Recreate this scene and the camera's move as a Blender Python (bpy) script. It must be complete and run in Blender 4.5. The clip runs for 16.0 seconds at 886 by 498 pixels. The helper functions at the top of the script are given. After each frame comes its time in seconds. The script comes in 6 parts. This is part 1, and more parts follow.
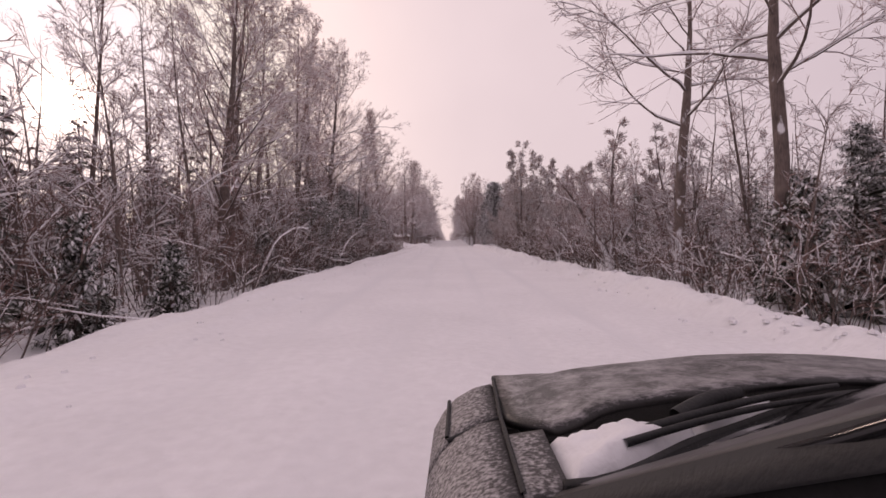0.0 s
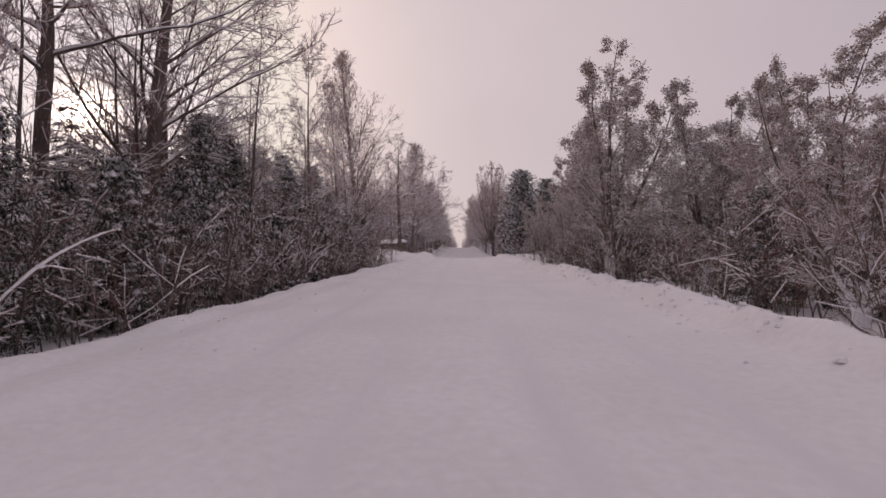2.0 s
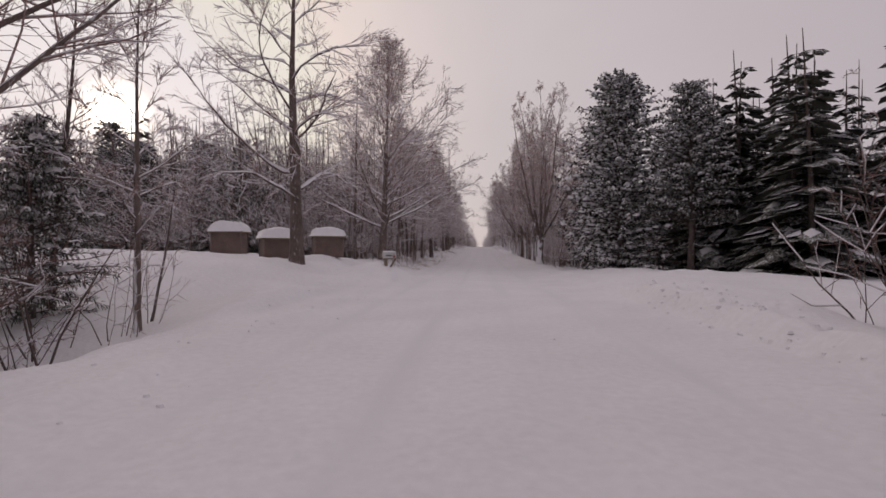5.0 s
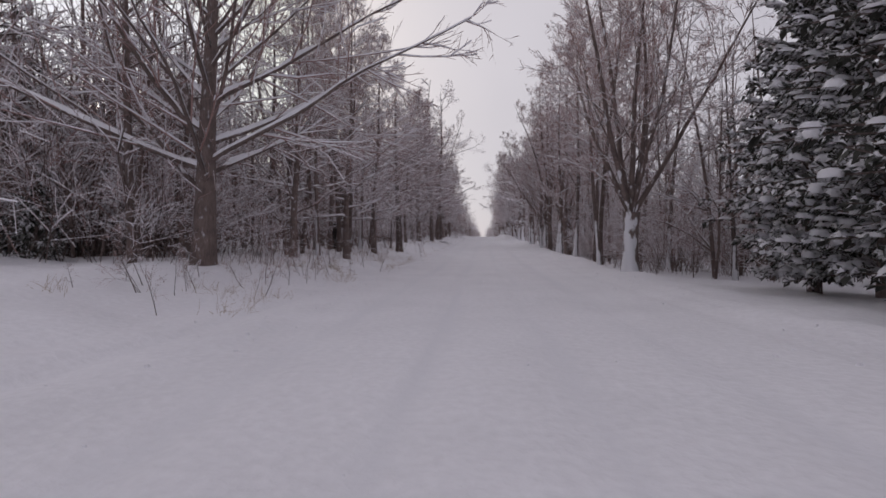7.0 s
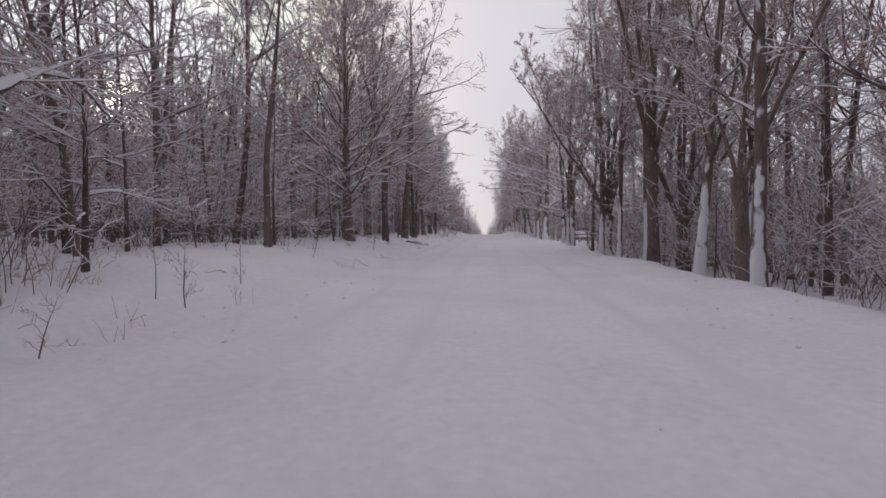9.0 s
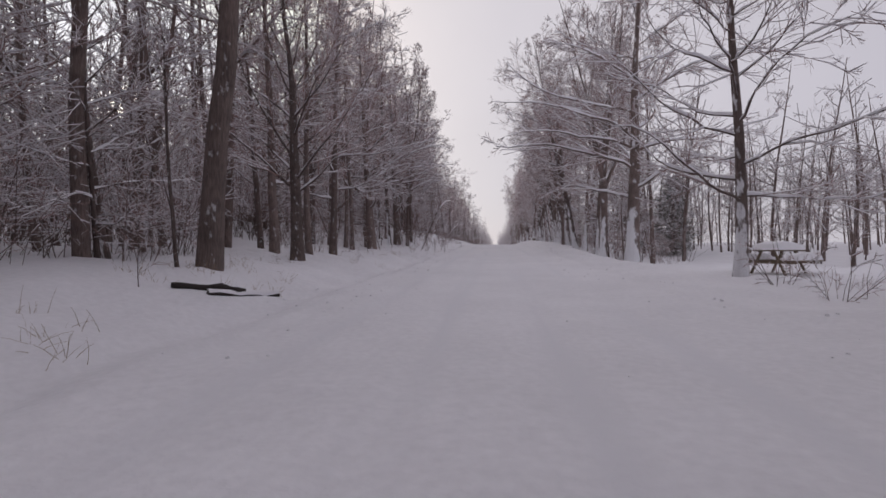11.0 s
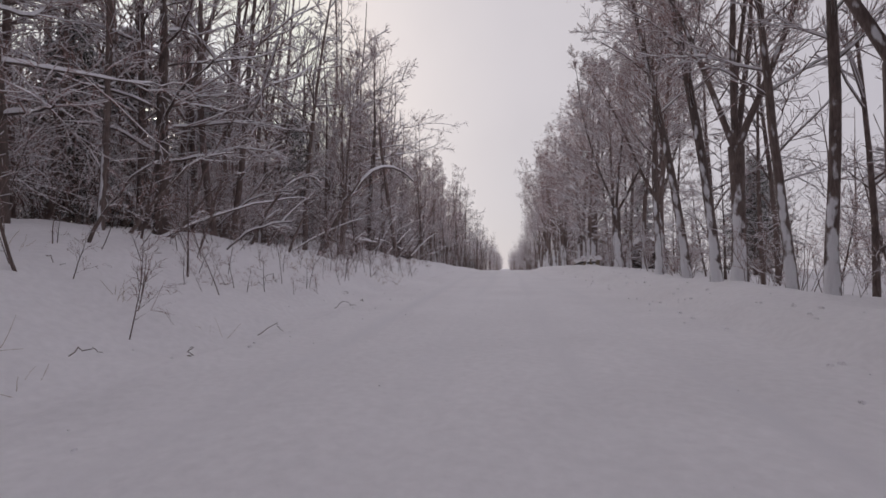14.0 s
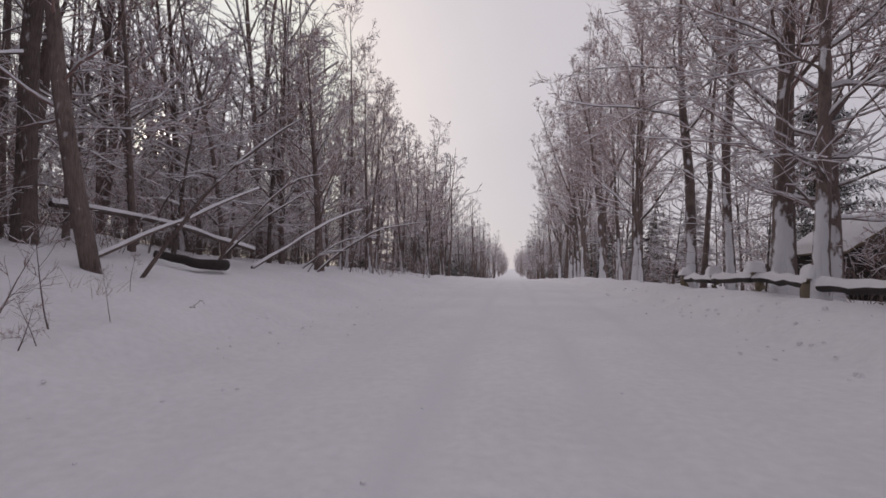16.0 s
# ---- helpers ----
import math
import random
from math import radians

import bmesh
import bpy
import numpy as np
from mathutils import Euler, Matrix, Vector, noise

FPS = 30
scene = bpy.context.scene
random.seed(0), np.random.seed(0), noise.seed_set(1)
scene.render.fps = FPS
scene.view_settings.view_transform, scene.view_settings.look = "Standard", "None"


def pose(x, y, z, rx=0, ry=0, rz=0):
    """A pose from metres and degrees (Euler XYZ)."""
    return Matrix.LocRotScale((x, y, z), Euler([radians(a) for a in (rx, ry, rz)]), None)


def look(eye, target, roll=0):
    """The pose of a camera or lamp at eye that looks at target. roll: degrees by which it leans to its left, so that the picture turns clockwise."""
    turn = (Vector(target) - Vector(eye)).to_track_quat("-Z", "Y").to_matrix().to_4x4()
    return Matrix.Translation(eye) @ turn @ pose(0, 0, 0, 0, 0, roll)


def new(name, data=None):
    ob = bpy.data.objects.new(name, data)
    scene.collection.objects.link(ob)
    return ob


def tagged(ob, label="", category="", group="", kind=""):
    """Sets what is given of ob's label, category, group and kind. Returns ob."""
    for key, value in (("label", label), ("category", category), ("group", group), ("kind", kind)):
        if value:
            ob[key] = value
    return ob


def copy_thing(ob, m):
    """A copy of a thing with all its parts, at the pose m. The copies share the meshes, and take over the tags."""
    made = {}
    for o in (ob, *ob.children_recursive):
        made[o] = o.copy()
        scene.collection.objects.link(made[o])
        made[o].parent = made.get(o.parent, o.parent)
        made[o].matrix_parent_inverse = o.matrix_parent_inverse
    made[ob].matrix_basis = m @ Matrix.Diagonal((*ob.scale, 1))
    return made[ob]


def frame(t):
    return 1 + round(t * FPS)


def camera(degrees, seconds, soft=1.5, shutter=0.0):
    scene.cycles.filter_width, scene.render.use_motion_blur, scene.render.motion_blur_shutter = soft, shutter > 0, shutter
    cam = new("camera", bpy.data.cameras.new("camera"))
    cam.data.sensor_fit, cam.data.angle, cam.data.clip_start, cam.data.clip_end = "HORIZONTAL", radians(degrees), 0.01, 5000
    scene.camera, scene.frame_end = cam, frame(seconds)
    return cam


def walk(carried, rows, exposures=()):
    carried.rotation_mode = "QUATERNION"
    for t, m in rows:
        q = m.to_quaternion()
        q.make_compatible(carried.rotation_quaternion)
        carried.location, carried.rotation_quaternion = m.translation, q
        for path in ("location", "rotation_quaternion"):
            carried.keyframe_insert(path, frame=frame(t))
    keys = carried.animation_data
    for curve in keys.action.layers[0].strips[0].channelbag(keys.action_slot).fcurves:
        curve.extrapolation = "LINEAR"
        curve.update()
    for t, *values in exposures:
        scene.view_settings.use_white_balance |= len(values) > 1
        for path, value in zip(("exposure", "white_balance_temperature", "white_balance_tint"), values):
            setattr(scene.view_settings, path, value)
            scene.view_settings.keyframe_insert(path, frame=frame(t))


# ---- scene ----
# ---------------------------------------------------------------- camera
LENS = 80.0
FOCAL = 784.0 / math.tan(radians(LENS / 2))
EYE = 1.3

PROFILE = [(-400, -2.0), (-60, -1.2), (0, -0.8), (45, -0.15), (70, 0.15), (88, 0.25), (105, 0.1), (125, 0.1), (145, 0.4),
           (170, 0.95), (200, 1.75), (230, 2.55), (250, 2.95), (268, 3.05), (300, 2.6), (360, 1.2), (500, -1.0), (3000, -3.0)]


def glide(table, x):
    """A smooth curve through the rows (x, value), with no overshoot."""
    xs, vs = [r[0] for r in table], [r[1] for r in table]
    if x <= xs[0]:
        return vs[0]
    if x >= xs[-1]:
        return vs[-1]
    k = max(i for i in range(len(xs) - 1) if xs[i] <= x)
    steps = [(vs[i + 1] - vs[i]) / (xs[i + 1] - xs[i]) for i in range(len(xs) - 1)]

    def lean(i):
        if i == 0 or i == len(xs) - 1:
            return 0.0
        a, b = steps[i - 1], steps[i]
        return 0.0 if a * b <= 0 else 2 * a * b / (a + b)
    w = xs[k + 1] - xs[k]
    u = (x - xs[k]) / w
    return ((2 * u**3 - 3 * u**2 + 1) * vs[k] + (u**3 - 2 * u**2 + u) * w * lean(k)
            + (3 * u**2 - 2 * u**3) * vs[k + 1] + (u**3 - u**2) * w * lean(k + 1))


def road_z(y):
    return glide(PROFILE, y)


# seconds, metres to the right of the road's middle, metres along it, and where the road's end lies across and down the picture
DRIVE = [
    (0.0, -0.08, 2.5, 792, 435), (0.5, -0.06, 9.2, 809, 437), (1.0, -0.01, 15.95, 836, 440), (1.5, 0.07, 22.95, 826, 446), (2.0, 0.08, 30.3, 814, 447),
    (2.5, 0.0, 37.9, 825, 448), (3.0, 0.02, 45.7, 835, 447), (3.5, 0.04, 53.3, 846, 449), (6.0, 0.12, 89.8, 853, 440), (6.5, 0.04, 96.75, 856, 431),
    (7.0, -0.1, 103.8, 855, 429), (7.5, -0.1, 111.2, 858, 424), (8.0, -0.08, 118.95, 860, 425), (8.5, -0.01, 126.85, 857, 430), (9.0, 0.04, 134.8, 858, 427),
    (11.5, 0.04, 173.8, 878, 447), (12.0, -0.07, 181.5, 876, 453), (12.5, -0.14, 189.1, 876, 457), (13.0, -0.06, 196.4, 877, 462), (13.5, 0.1, 203.9, 889, 467),
    (14.0, 0.07, 211.5, 895, 473), (14.5, 0.03, 219.0, 900, 476), (15.0, -0.04, 226.5, 902, 477), (15.5, -0.01, 233.65, 904, 476), (16.0, -0.01, 240.7, 905, 474),
]
cam = camera(LENS, 16.0, soft=1.6, shutter=0.0)
rows = []
for k in range(33):
    t = k / 2
    across, along, vx, vy = (glide([(r[0], r[k + 1]) for r in DRIVE], t) for k in range(4))
    yaw = math.degrees(math.atan((vx - 784) / FOCAL))
    pitch = math.degrees(math.atan((vy - 441) / FOCAL))
    rows.append((t, pose(across, along, road_z(along) + EYE, 90 + pitch, 0, yaw)))
walk(cam, rows, [(0, 0.13, 7000, 32), (0.5, -0.08, 7000, 31), (1, -0.14, 6950, 30), (2, -0.2, 6800, 26), (3.5, -0.24, 6750, 23), (6, -0.27, 6450, 17), (7, -0.08, 6150, 15), (8, 0.2, 6150, 14), (9, 0.1, 6150, 15), (11.5, 0.0, 6180, 15), (13, -0.05, 6250, 14.5), (16, -0.12, 6260, 15.5)])

# ---------------------------------------------------------------- world and sun
SUN_LEFT, SUN_UP = 36.0, 12.4
sun_way = Vector((-math.sin(radians(SUN_LEFT)) * math.cos(radians(SUN_UP)), math.cos(radians(SUN_LEFT)) * math.cos(radians(SUN_UP)), math.sin(radians(SUN_UP))))

world = bpy.data.worlds.new("winter_sky")
scene.world = world
world.use_nodes = True
nt = world.node_tree
nt.nodes.clear()
out = nt.nodes.new("ShaderNodeOutputWorld")
co = nt.nodes.new("ShaderNodeTexCoord")
sky = nt.nodes.new("ShaderNodeTexSky")
sky.sky_type, sky.sun_disc = "NISHITA", False
sky.sun_elevation, sky.sun_rotation = radians(SUN_UP), radians(-SUN_LEFT)
clear = nt.nodes.new("ShaderNodeBackground")
clear.inputs["Strength"].default_value = 0.05
nt.links.new(sky.outputs[0], clear.inputs["Color"])
# a thin even cloud cover, brighter round the veiled sun
dot = nt.nodes.new("ShaderNodeVectorMath")
dot.operation = "DOT_PRODUCT"
dot.inputs[1].default_value = sun_way
nt.links.new(co.outputs["Generated"], dot.inputs[0])
ramp = nt.nodes.new("ShaderNodeValToRGB")
nt.links.new(dot.outputs["Value"], ramp.inputs[0])
ramp.color_ramp.interpolation = "B_SPLINE"
stops = ramp.color_ramp.elements
stops[0].position, stops[0].color = 0.0, (0.58, 0.555, 0.595, 1)
stops[1].position, stops[1].color = 1.0, (6.0, 5.4, 4.4, 1)
for place, colour in ((0.25, (0.575, 0.545, 0.57, 1)), (0.55, (0.66, 0.622, 0.63, 1)), (0.80, (0.77, 0.725, 0.715, 1)), (0.92, (0.94, 0.865, 0.80, 1)), (0.98, (1.25, 1.08, 0.88, 1)), (0.996, (1.7, 1.5, 1.15, 1)), (0.9988, (2.6, 2.3, 1.8, 1))):
    e = stops.new(place)
    e.color = colour
cloud = nt.nodes.new("ShaderNodeTexNoise")
cloud.inputs["Scale"].default_value, cloud.inputs["Detail"].default_value = 2.2, 5
nt.links.new(co.outputs["Generated"], cloud.inputs["Vector"])
soft = nt.nodes.new("ShaderNodeMapRange")
soft.inputs["To Min"].default_value, soft.inputs["To Max"].default_value = 0.86, 1.12
nt.links.new(cloud.outputs["Fac"], soft.inputs["Value"])
mul = nt.nodes.new("ShaderNodeVectorMath")
mul.operation = "SCALE"
nt.links.new(ramp.outputs[0], mul.inputs[0])
nt.links.new(soft.outputs[0], mul.inputs["Scale"])
# the veiled disc of the sun and its near glow
disc = nt.nodes.new("ShaderNodeMath")
disc.operation = "POWER"
nt.links.new(dot.outputs["Value"], disc.inputs[0])
disc.inputs[1].default_value = 2600
glow = nt.nodes.new("ShaderNodeVectorMath")
glow.operation = "SCALE"
glow.inputs[0].default_value = (14, 12.5, 10)
nt.links.new(disc.outputs[0], glow.inputs["Scale"])
plus = nt.nodes.new("ShaderNodeVectorMath")
nt.links.new(mul.outputs[0], plus.inputs[0])
nt.links.new(glow.outputs[0], plus.inputs[1])
cover = nt.nodes.new("ShaderNodeBackground")
nt.links.new(plus.outputs[0], cover.inputs["Color"])
cover.inputs["Strength"].default_value = 1.0
both = nt.nodes.new("ShaderNodeMixShader")
both.inputs[0].default_value = 0.88
nt.links.new(clear.outputs[0], both.inputs[1])
nt.links.new(cover.outputs[0], both.inputs[2])
nt.links.new(both.outputs[0], out.inputs[0])

lamp = bpy.data.lights.new("sun", "SUN")
lamp.energy, lamp.angle, lamp.color = 0.6, radians(10), (1.0, 0.86, 0.70)
sun = new("sun", lamp)
sun.matrix_world = look((0, 0, 60), Vector((0, 0, 60)) - sun_way)

# ---------------------------------------------------------------- materials
def material(name, colour, rough=0.8, metal=0.0, spread=0.25, scale=6.0, bump=0.3, fine=60.0, per_object=0.0, depth=0.02, furrow=1.0):
    """A surface with two scales of colour variation and a fine relief."""
    m = bpy.data.materials.new(name)
    m.use_nodes = True
    n, l = m.node_tree.nodes, m.node_tree.links
    b = n["Principled BSDF"]
    c = n.new("ShaderNodeTexCoord")
    big, small = n.new("ShaderNodeTexNoise"), n.new("ShaderNodeTexNoise")
    big.inputs["Scale"].default_value, small.inputs["Scale"].default_value = scale, fine
    big.inputs["Detail"].default_value = small.inputs["Detail"].default_value = 3
    l.new(c.outputs["Object"], big.inputs["Vector"])
    long = n.new("ShaderNodeMapping")
    long.inputs["Scale"].default_value = (1, 1, furrow)
    l.new(c.outputs["Object"], long.inputs["Vector"])
    l.new(long.outputs[0], small.inputs["Vector"])
    mix = n.new("ShaderNodeMix")
    mix.data_type = "RGBA"
    mix.inputs["A"].default_value = (*[v * (1 - spread) for v in colour], 1)
    mix.inputs["B"].default_value = (*[min(1, v * (1 + spread)) for v in colour], 1)
    add = n.new("ShaderNodeMath")
    add.operation = "ADD"
    half = n.new("ShaderNodeMath")
    half.operation = "MULTIPLY_ADD"
    half.inputs[1].default_value, half.inputs[2].default_value = 0.5, 0.0
    l.new(small.outputs["Fac"], half.inputs[0])
    l.new(half.outputs[0], add.inputs[0])
    half2 = n.new("ShaderNodeMath")
    half2.operation = "MULTIPLY_ADD"
    half2.inputs[1].default_value, half2.inputs[2].default_value = 0.5, 0.0
    l.new(big.outputs["Fac"], half2.inputs[0])
    l.new(half2.outputs[0], add.inputs[1])
    wide = n.new("ShaderNodeMapRange")
    wide.inputs["From Min"].default_value, wide.inputs["From Max"].default_value = 0.3, 0.7
    l.new(add.outputs[0], wide.inputs["Value"])
    l.new(wide.outputs[0], mix.inputs["Factor"])
    last = mix.outputs["Result"]
    if per_object:
        info = n.new("ShaderNodeObjectInfo")
        hsv = n.new("ShaderNodeHueSaturation")
        r = n.new("ShaderNodeMapRange")
        r.inputs["To Min"].default_value, r.inputs["To Max"].default_value = 1 - per_object, 1 + per_object
        l.new(info.outputs["Random"], r.inputs["Value"])
        l.new(r.outputs[0], hsv.inputs["Value"])
        l.new(last, hsv.inputs["Color"])
        last = hsv.outputs[0]
    l.new(last, b.inputs["Base Color"])
    b.inputs["Roughness"].default_value, b.inputs["Metallic"].default_value = rough, metal
    if bump:
        bu = n.new("ShaderNodeBump")
        bu.inputs["Strength"].default_value, bu.inputs["Distance"].default_value = bump, depth
        l.new(small.outputs["Fac"], bu.inputs["Height"])
        l.new(bu.outputs[0], b.inputs["Normal"])
    return m


def plastered(m, colour=(0.82, 0.82, 0.84), side=(0.3, -1, 0.15), low=0.55, high=0.75, size=3.0, stretch=0.5, foot=0.0, heap=0.28, detail=4, rough=0.5):
    """Wind-blown snow that sticks in patches to one side of a surface, thickest near the foot."""
    n, l = m.node_tree.nodes, m.node_tree.links
    b = n["Principled BSDF"]
    old = b.inputs["Base Color"].links[0].from_socket
    g, c = n.new("ShaderNodeNewGeometry"), n.new("ShaderNodeTexCoord")
    d = n.new("ShaderNodeVectorMath")
    d.operation = "DOT_PRODUCT"
    d.inputs[1].default_value = Vector(side).normalized()
    l.new(g.outputs["Normal"], d.inputs[0])
    mp = n.new("ShaderNodeMapping")
    mp.inputs["Scale"].default_value = (1, 1, stretch)
    l.new(c.outputs["Object"], mp.inputs["Vector"])
    no = n.new("ShaderNodeTexNoise")
    no.inputs["Scale"].default_value, no.inputs["Detail"].default_value = size, detail
    no.inputs["Roughness"].default_value = rough
    l.new(mp.outputs[0], no.inputs["Vector"])
    s = n.new("ShaderNodeMath")
    s.operation = "MULTIPLY_ADD"
    s.inputs[1].default_value = 0.35
    l.new(d.outputs["Value"], s.inputs[0])
    l.new(no.outputs["Fac"], s.inputs[2])
    last = s.outputs[0]
    if foot:
        sep, f = n.new("ShaderNodeSeparateXYZ"), n.new("ShaderNodeMapRange")
        l.new(c.outputs["Object"], sep.inputs[0])
        f.inputs["From Min"].default_value, f.inputs["From Max"].default_value = foot, 0.2
        f.inputs["To Min"].default_value, f.inputs["To Max"].default_value = 0.0, heap
        l.new(sep.outputs["Z"], f.inputs["Value"])
        a = n.new("ShaderNodeMath")
        l.new(last, a.inputs[0])
        l.new(f.outputs[0], a.inputs[1])
        last = a.outputs[0]
    r = n.new("ShaderNodeMapRange")
    r.inputs["From Min"].default_value, r.inputs["From Max"].default_value = low, high
    l.new(last, r.inputs["Value"])
    mix = n.new("ShaderNodeMix")
    mix.data_type = "RGBA"
    mix.inputs["B"].default_value = (*colour, 1)
    l.new(r.outputs[0], mix.inputs["Factor"])
    l.new(old, mix.inputs["A"])
    l.new(mix.outputs["Result"], b.inputs["Base Color"])
    return m


SNOW = material("snow", (0.84, 0.83, 0.85), 0.75, spread=0.075, scale=0.5, bump=0.45, fine=9.0, depth=0.03)


def tracked(m, colour=(0.80, 0.795, 0.82)):
    """Packed, slightly greyer snow where wheels have run along the road."""
    n, l = m.node_tree.nodes, m.node_tree.links
    b = n["Principled BSDF"]
    old = b.inputs["Base Color"].links[0].from_socket
    c, sep = n.new("ShaderNodeTexCoord"), n.new("ShaderNodeSeparateXYZ")
    l.new(c.outputs["Object"], sep.inputs[0])
    wob = n.new("ShaderNodeTexNoise")
    wob.inputs["Scale"].default_value, wob.inputs["Detail"].default_value = 1.0, 4
    mp = n.new("ShaderNodeMapping")
    mp.inputs["Scale"].default_value = (2.2, 0.12, 1)
    l.new(c.outputs["Object"], mp.inputs["Vector"])
    l.new(mp.outputs[0], wob.inputs["Vector"])
    last = sep.outputs["X"]
    for shift in (0.0, 1.5, 0.75):
        a = n.new("ShaderNodeMath")
        a.operation = "SUBTRACT"
        l.new(last, a.inputs[0])
        a.inputs[1].default_value = shift
        d = n.new("ShaderNodeMath")
        d.operation = "ABSOLUTE"
        l.new(a.outputs[0], d.inputs[0])
        last = d.outputs[0]
    near = n.new("ShaderNodeMapRange")
    near.inputs["From Min"].default_value, near.inputs["From Max"].default_value = 0.34, 0.02
    l.new(last, near.inputs["Value"])
    patch = n.new("ShaderNodeMapRange")
    patch.inputs["From Min"].default_value, patch.inputs["From Max"].default_value = 0.36, 0.62
    l.new(wob.outputs["Fac"], patch.inputs["Value"])
    both_ = n.new("ShaderNodeMath")
    both_.operation = "MULTIPLY"
    l.new(near.outputs[0], both_.inputs[0])
    l.new(patch.outputs[0], both_.inputs[1])
    mix = n.new("ShaderNodeMix")
    mix.data_type = "RGBA"
    mix.inputs["B"].default_value = (*colour, 1)
    l.new(both_.outputs[0], mix.inputs["Factor"])
    l.new(old, mix.inputs["A"])
    l.new(mix.outputs["Result"], b.inputs["Base Color"])
    return m


ROAD_SNOW = tracked(material("road_and_verge_snow", (0.84, 0.83, 0.85), 0.75, spread=0.075, scale=0.5, bump=0.5, fine=9.0, depth=0.035))
STRAW = material("dry_grass", (0.30, 0.215, 0.13), 0.85, spread=0.3, scale=3, bump=0.0)
SNOW_CAP = material("snow_on_branch", (0.83, 0.82, 0.84), 0.8, spread=0.06, scale=4, bump=0.3, fine=40.0, per_object=0.04)
BARK = plastered(material("bark_brown", (0.160, 0.121, 0.107), 0.9, spread=0.5, scale=2.5, bump=1.0, fine=30.0, per_object=0.3, depth=0.04, furrow=0.18), low=0.93, high=1.12, size=9)
BARK_WHITE = plastered(material("bark_plastered", (0.160, 0.122, 0.108), 0.9, spread=0.5, scale=2.5, bump=1.0, fine=30.0, per_object=0.25, depth=0.04, furrow=0.18), low=0.90, high=0.98, foot=3.2, heap=0.38, size=3.4, stretch=0.5, side=(-0.7, -1, 0.1))
TWIG = plastered(material("twig_brown", (0.32, 0.206, 0.186), 0.9, spread=0.3, scale=3, bump=0.0, per_object=0.25), low=0.74, high=1.0, size=9, side=(0.2, -0.7, 0.7))
TWIG_BROWN = material("bare_twig_brown", (0.25, 0.150, 0.130), 0.9, spread=0.35, scale=3, bump=0.0, per_object=0.25)
NEEDLE = plastered(material("needles", (0.080, 0.080, 0.062), 0.75, spread=0.4, scale=5, bump=0.0, per_object=0.25), low=0.78, high=0.98, size=9, side=(0, -0.5, 1))
NEEDLE_DARK = plastered(material("dark_needles", (0.050, 0.050, 0.040), 0.75, spread=0.4, scale=5, bump=0.0, per_object=0.25), low=0.80, high=1.02, size=7, side=(0, -0.3, 1))
OLDLEAF = plastered(material("old_leaves", (0.37, 0.25, 0.20), 0.85, spread=0.4, scale=5, bump=0.0, per_object=0.25), low=0.55, high=0.85, size=8, side=(0, -0.5, 1))
PLANK = material("shed_boards", (0.175, 0.125, 0.108), 0.85, spread=0.3, scale=2, bump=0.4, fine=30)
POST = material("old_wood", (0.20, 0.16, 0.11), 0.9, spread=0.35, scale=5, bump=0.5, fine=40)
LOGWOOD = material("dark_log_bark", (0.035, 0.028, 0.025), 0.9, spread=0.4, scale=5, bump=0.8, fine=30)
METAL = material("white_painted_metal", (0.55, 0.56, 0.55), 0.45, 0.0, spread=0.12, scale=6, bump=0.1, fine=50)
DARK = material("dark_print", (0.03, 0.03, 0.03), 0.7, spread=0.1, bump=0.0)
RED = material("red_paint", (0.30, 0.06, 0.03), 0.5, spread=0.15, bump=0.0)

# ---------------------------------------------------------------- mesh helpers
def mesh(name, verts, faces, mat, smooth=True):
    me = bpy.data.meshes.new(name)
    me.from_pydata([tuple(v) for v in verts], [], [tuple(f) for f in faces])
    me.materials.append(mat)
    if smooth:
        me.polygons.foreach_set("use_smooth", [True] * len(me.polygons))
    me.update()
    return me


def quads(name, V, F, mat, smooth=True):
    """A mesh from arrays of vertices (n, 3) and quads (m, 4)."""
    me = bpy.data.meshes.new(name)
    V, F = np.asarray(V, dtype=np.float32), np.asarray(F, dtype=np.int32)
    me.vertices.add(len(V))
    me.vertices.foreach_set("co", V.ravel())
    me.loops.add(F.size)
    me.loops.foreach_set("vertex_index", F.ravel())
    me.polygons.add(len(F))
    me.polygons.foreach_set("loop_start", np.arange(0, F.size, F.shape[1], dtype=np.int32))
    me.polygons.foreach_set("loop_total", np.full(len(F), F.shape[1], dtype=np.int32))
    me.polygons.foreach_set("use_smooth", np.full(len(F), smooth))
    me.materials.append(mat)
    me.update(calc_edges=True)
    me.validate()
    return me


def part(name, data, parent, label=""):
    """One mesh (or a bmesh with its material given as a pair) as a part under its thing."""
    ob = new(name, data)
    ob.parent = parent
    return tagged(ob, label)


def solid(name, bm, mat, parent=None, label="", bevel=0.0, smooth=False):
    """Link a bmesh as one mesh object, with its edges rounded a little."""
    if bevel:
        bmesh.ops.bevel(bm, geom=[e for e in bm.edges if e.is_manifold and e.calc_face_angle(0) > 0.5], offset=bevel, segments=2, profile=0.6, affect="EDGES", clamp_overlap=True)
    bmesh.ops.recalc_face_normals(bm, faces=bm.faces)
    me = bpy.data.meshes.new(name)
    bm.to_mesh(me)
    bm.free()
    me.materials.append(mat)
    if smooth:
        me.polygons.foreach_set("use_smooth", [True] * len(me.polygons))
    ob = new(name, me)
    if parent:
        ob.parent = parent
    return tagged(ob, label)


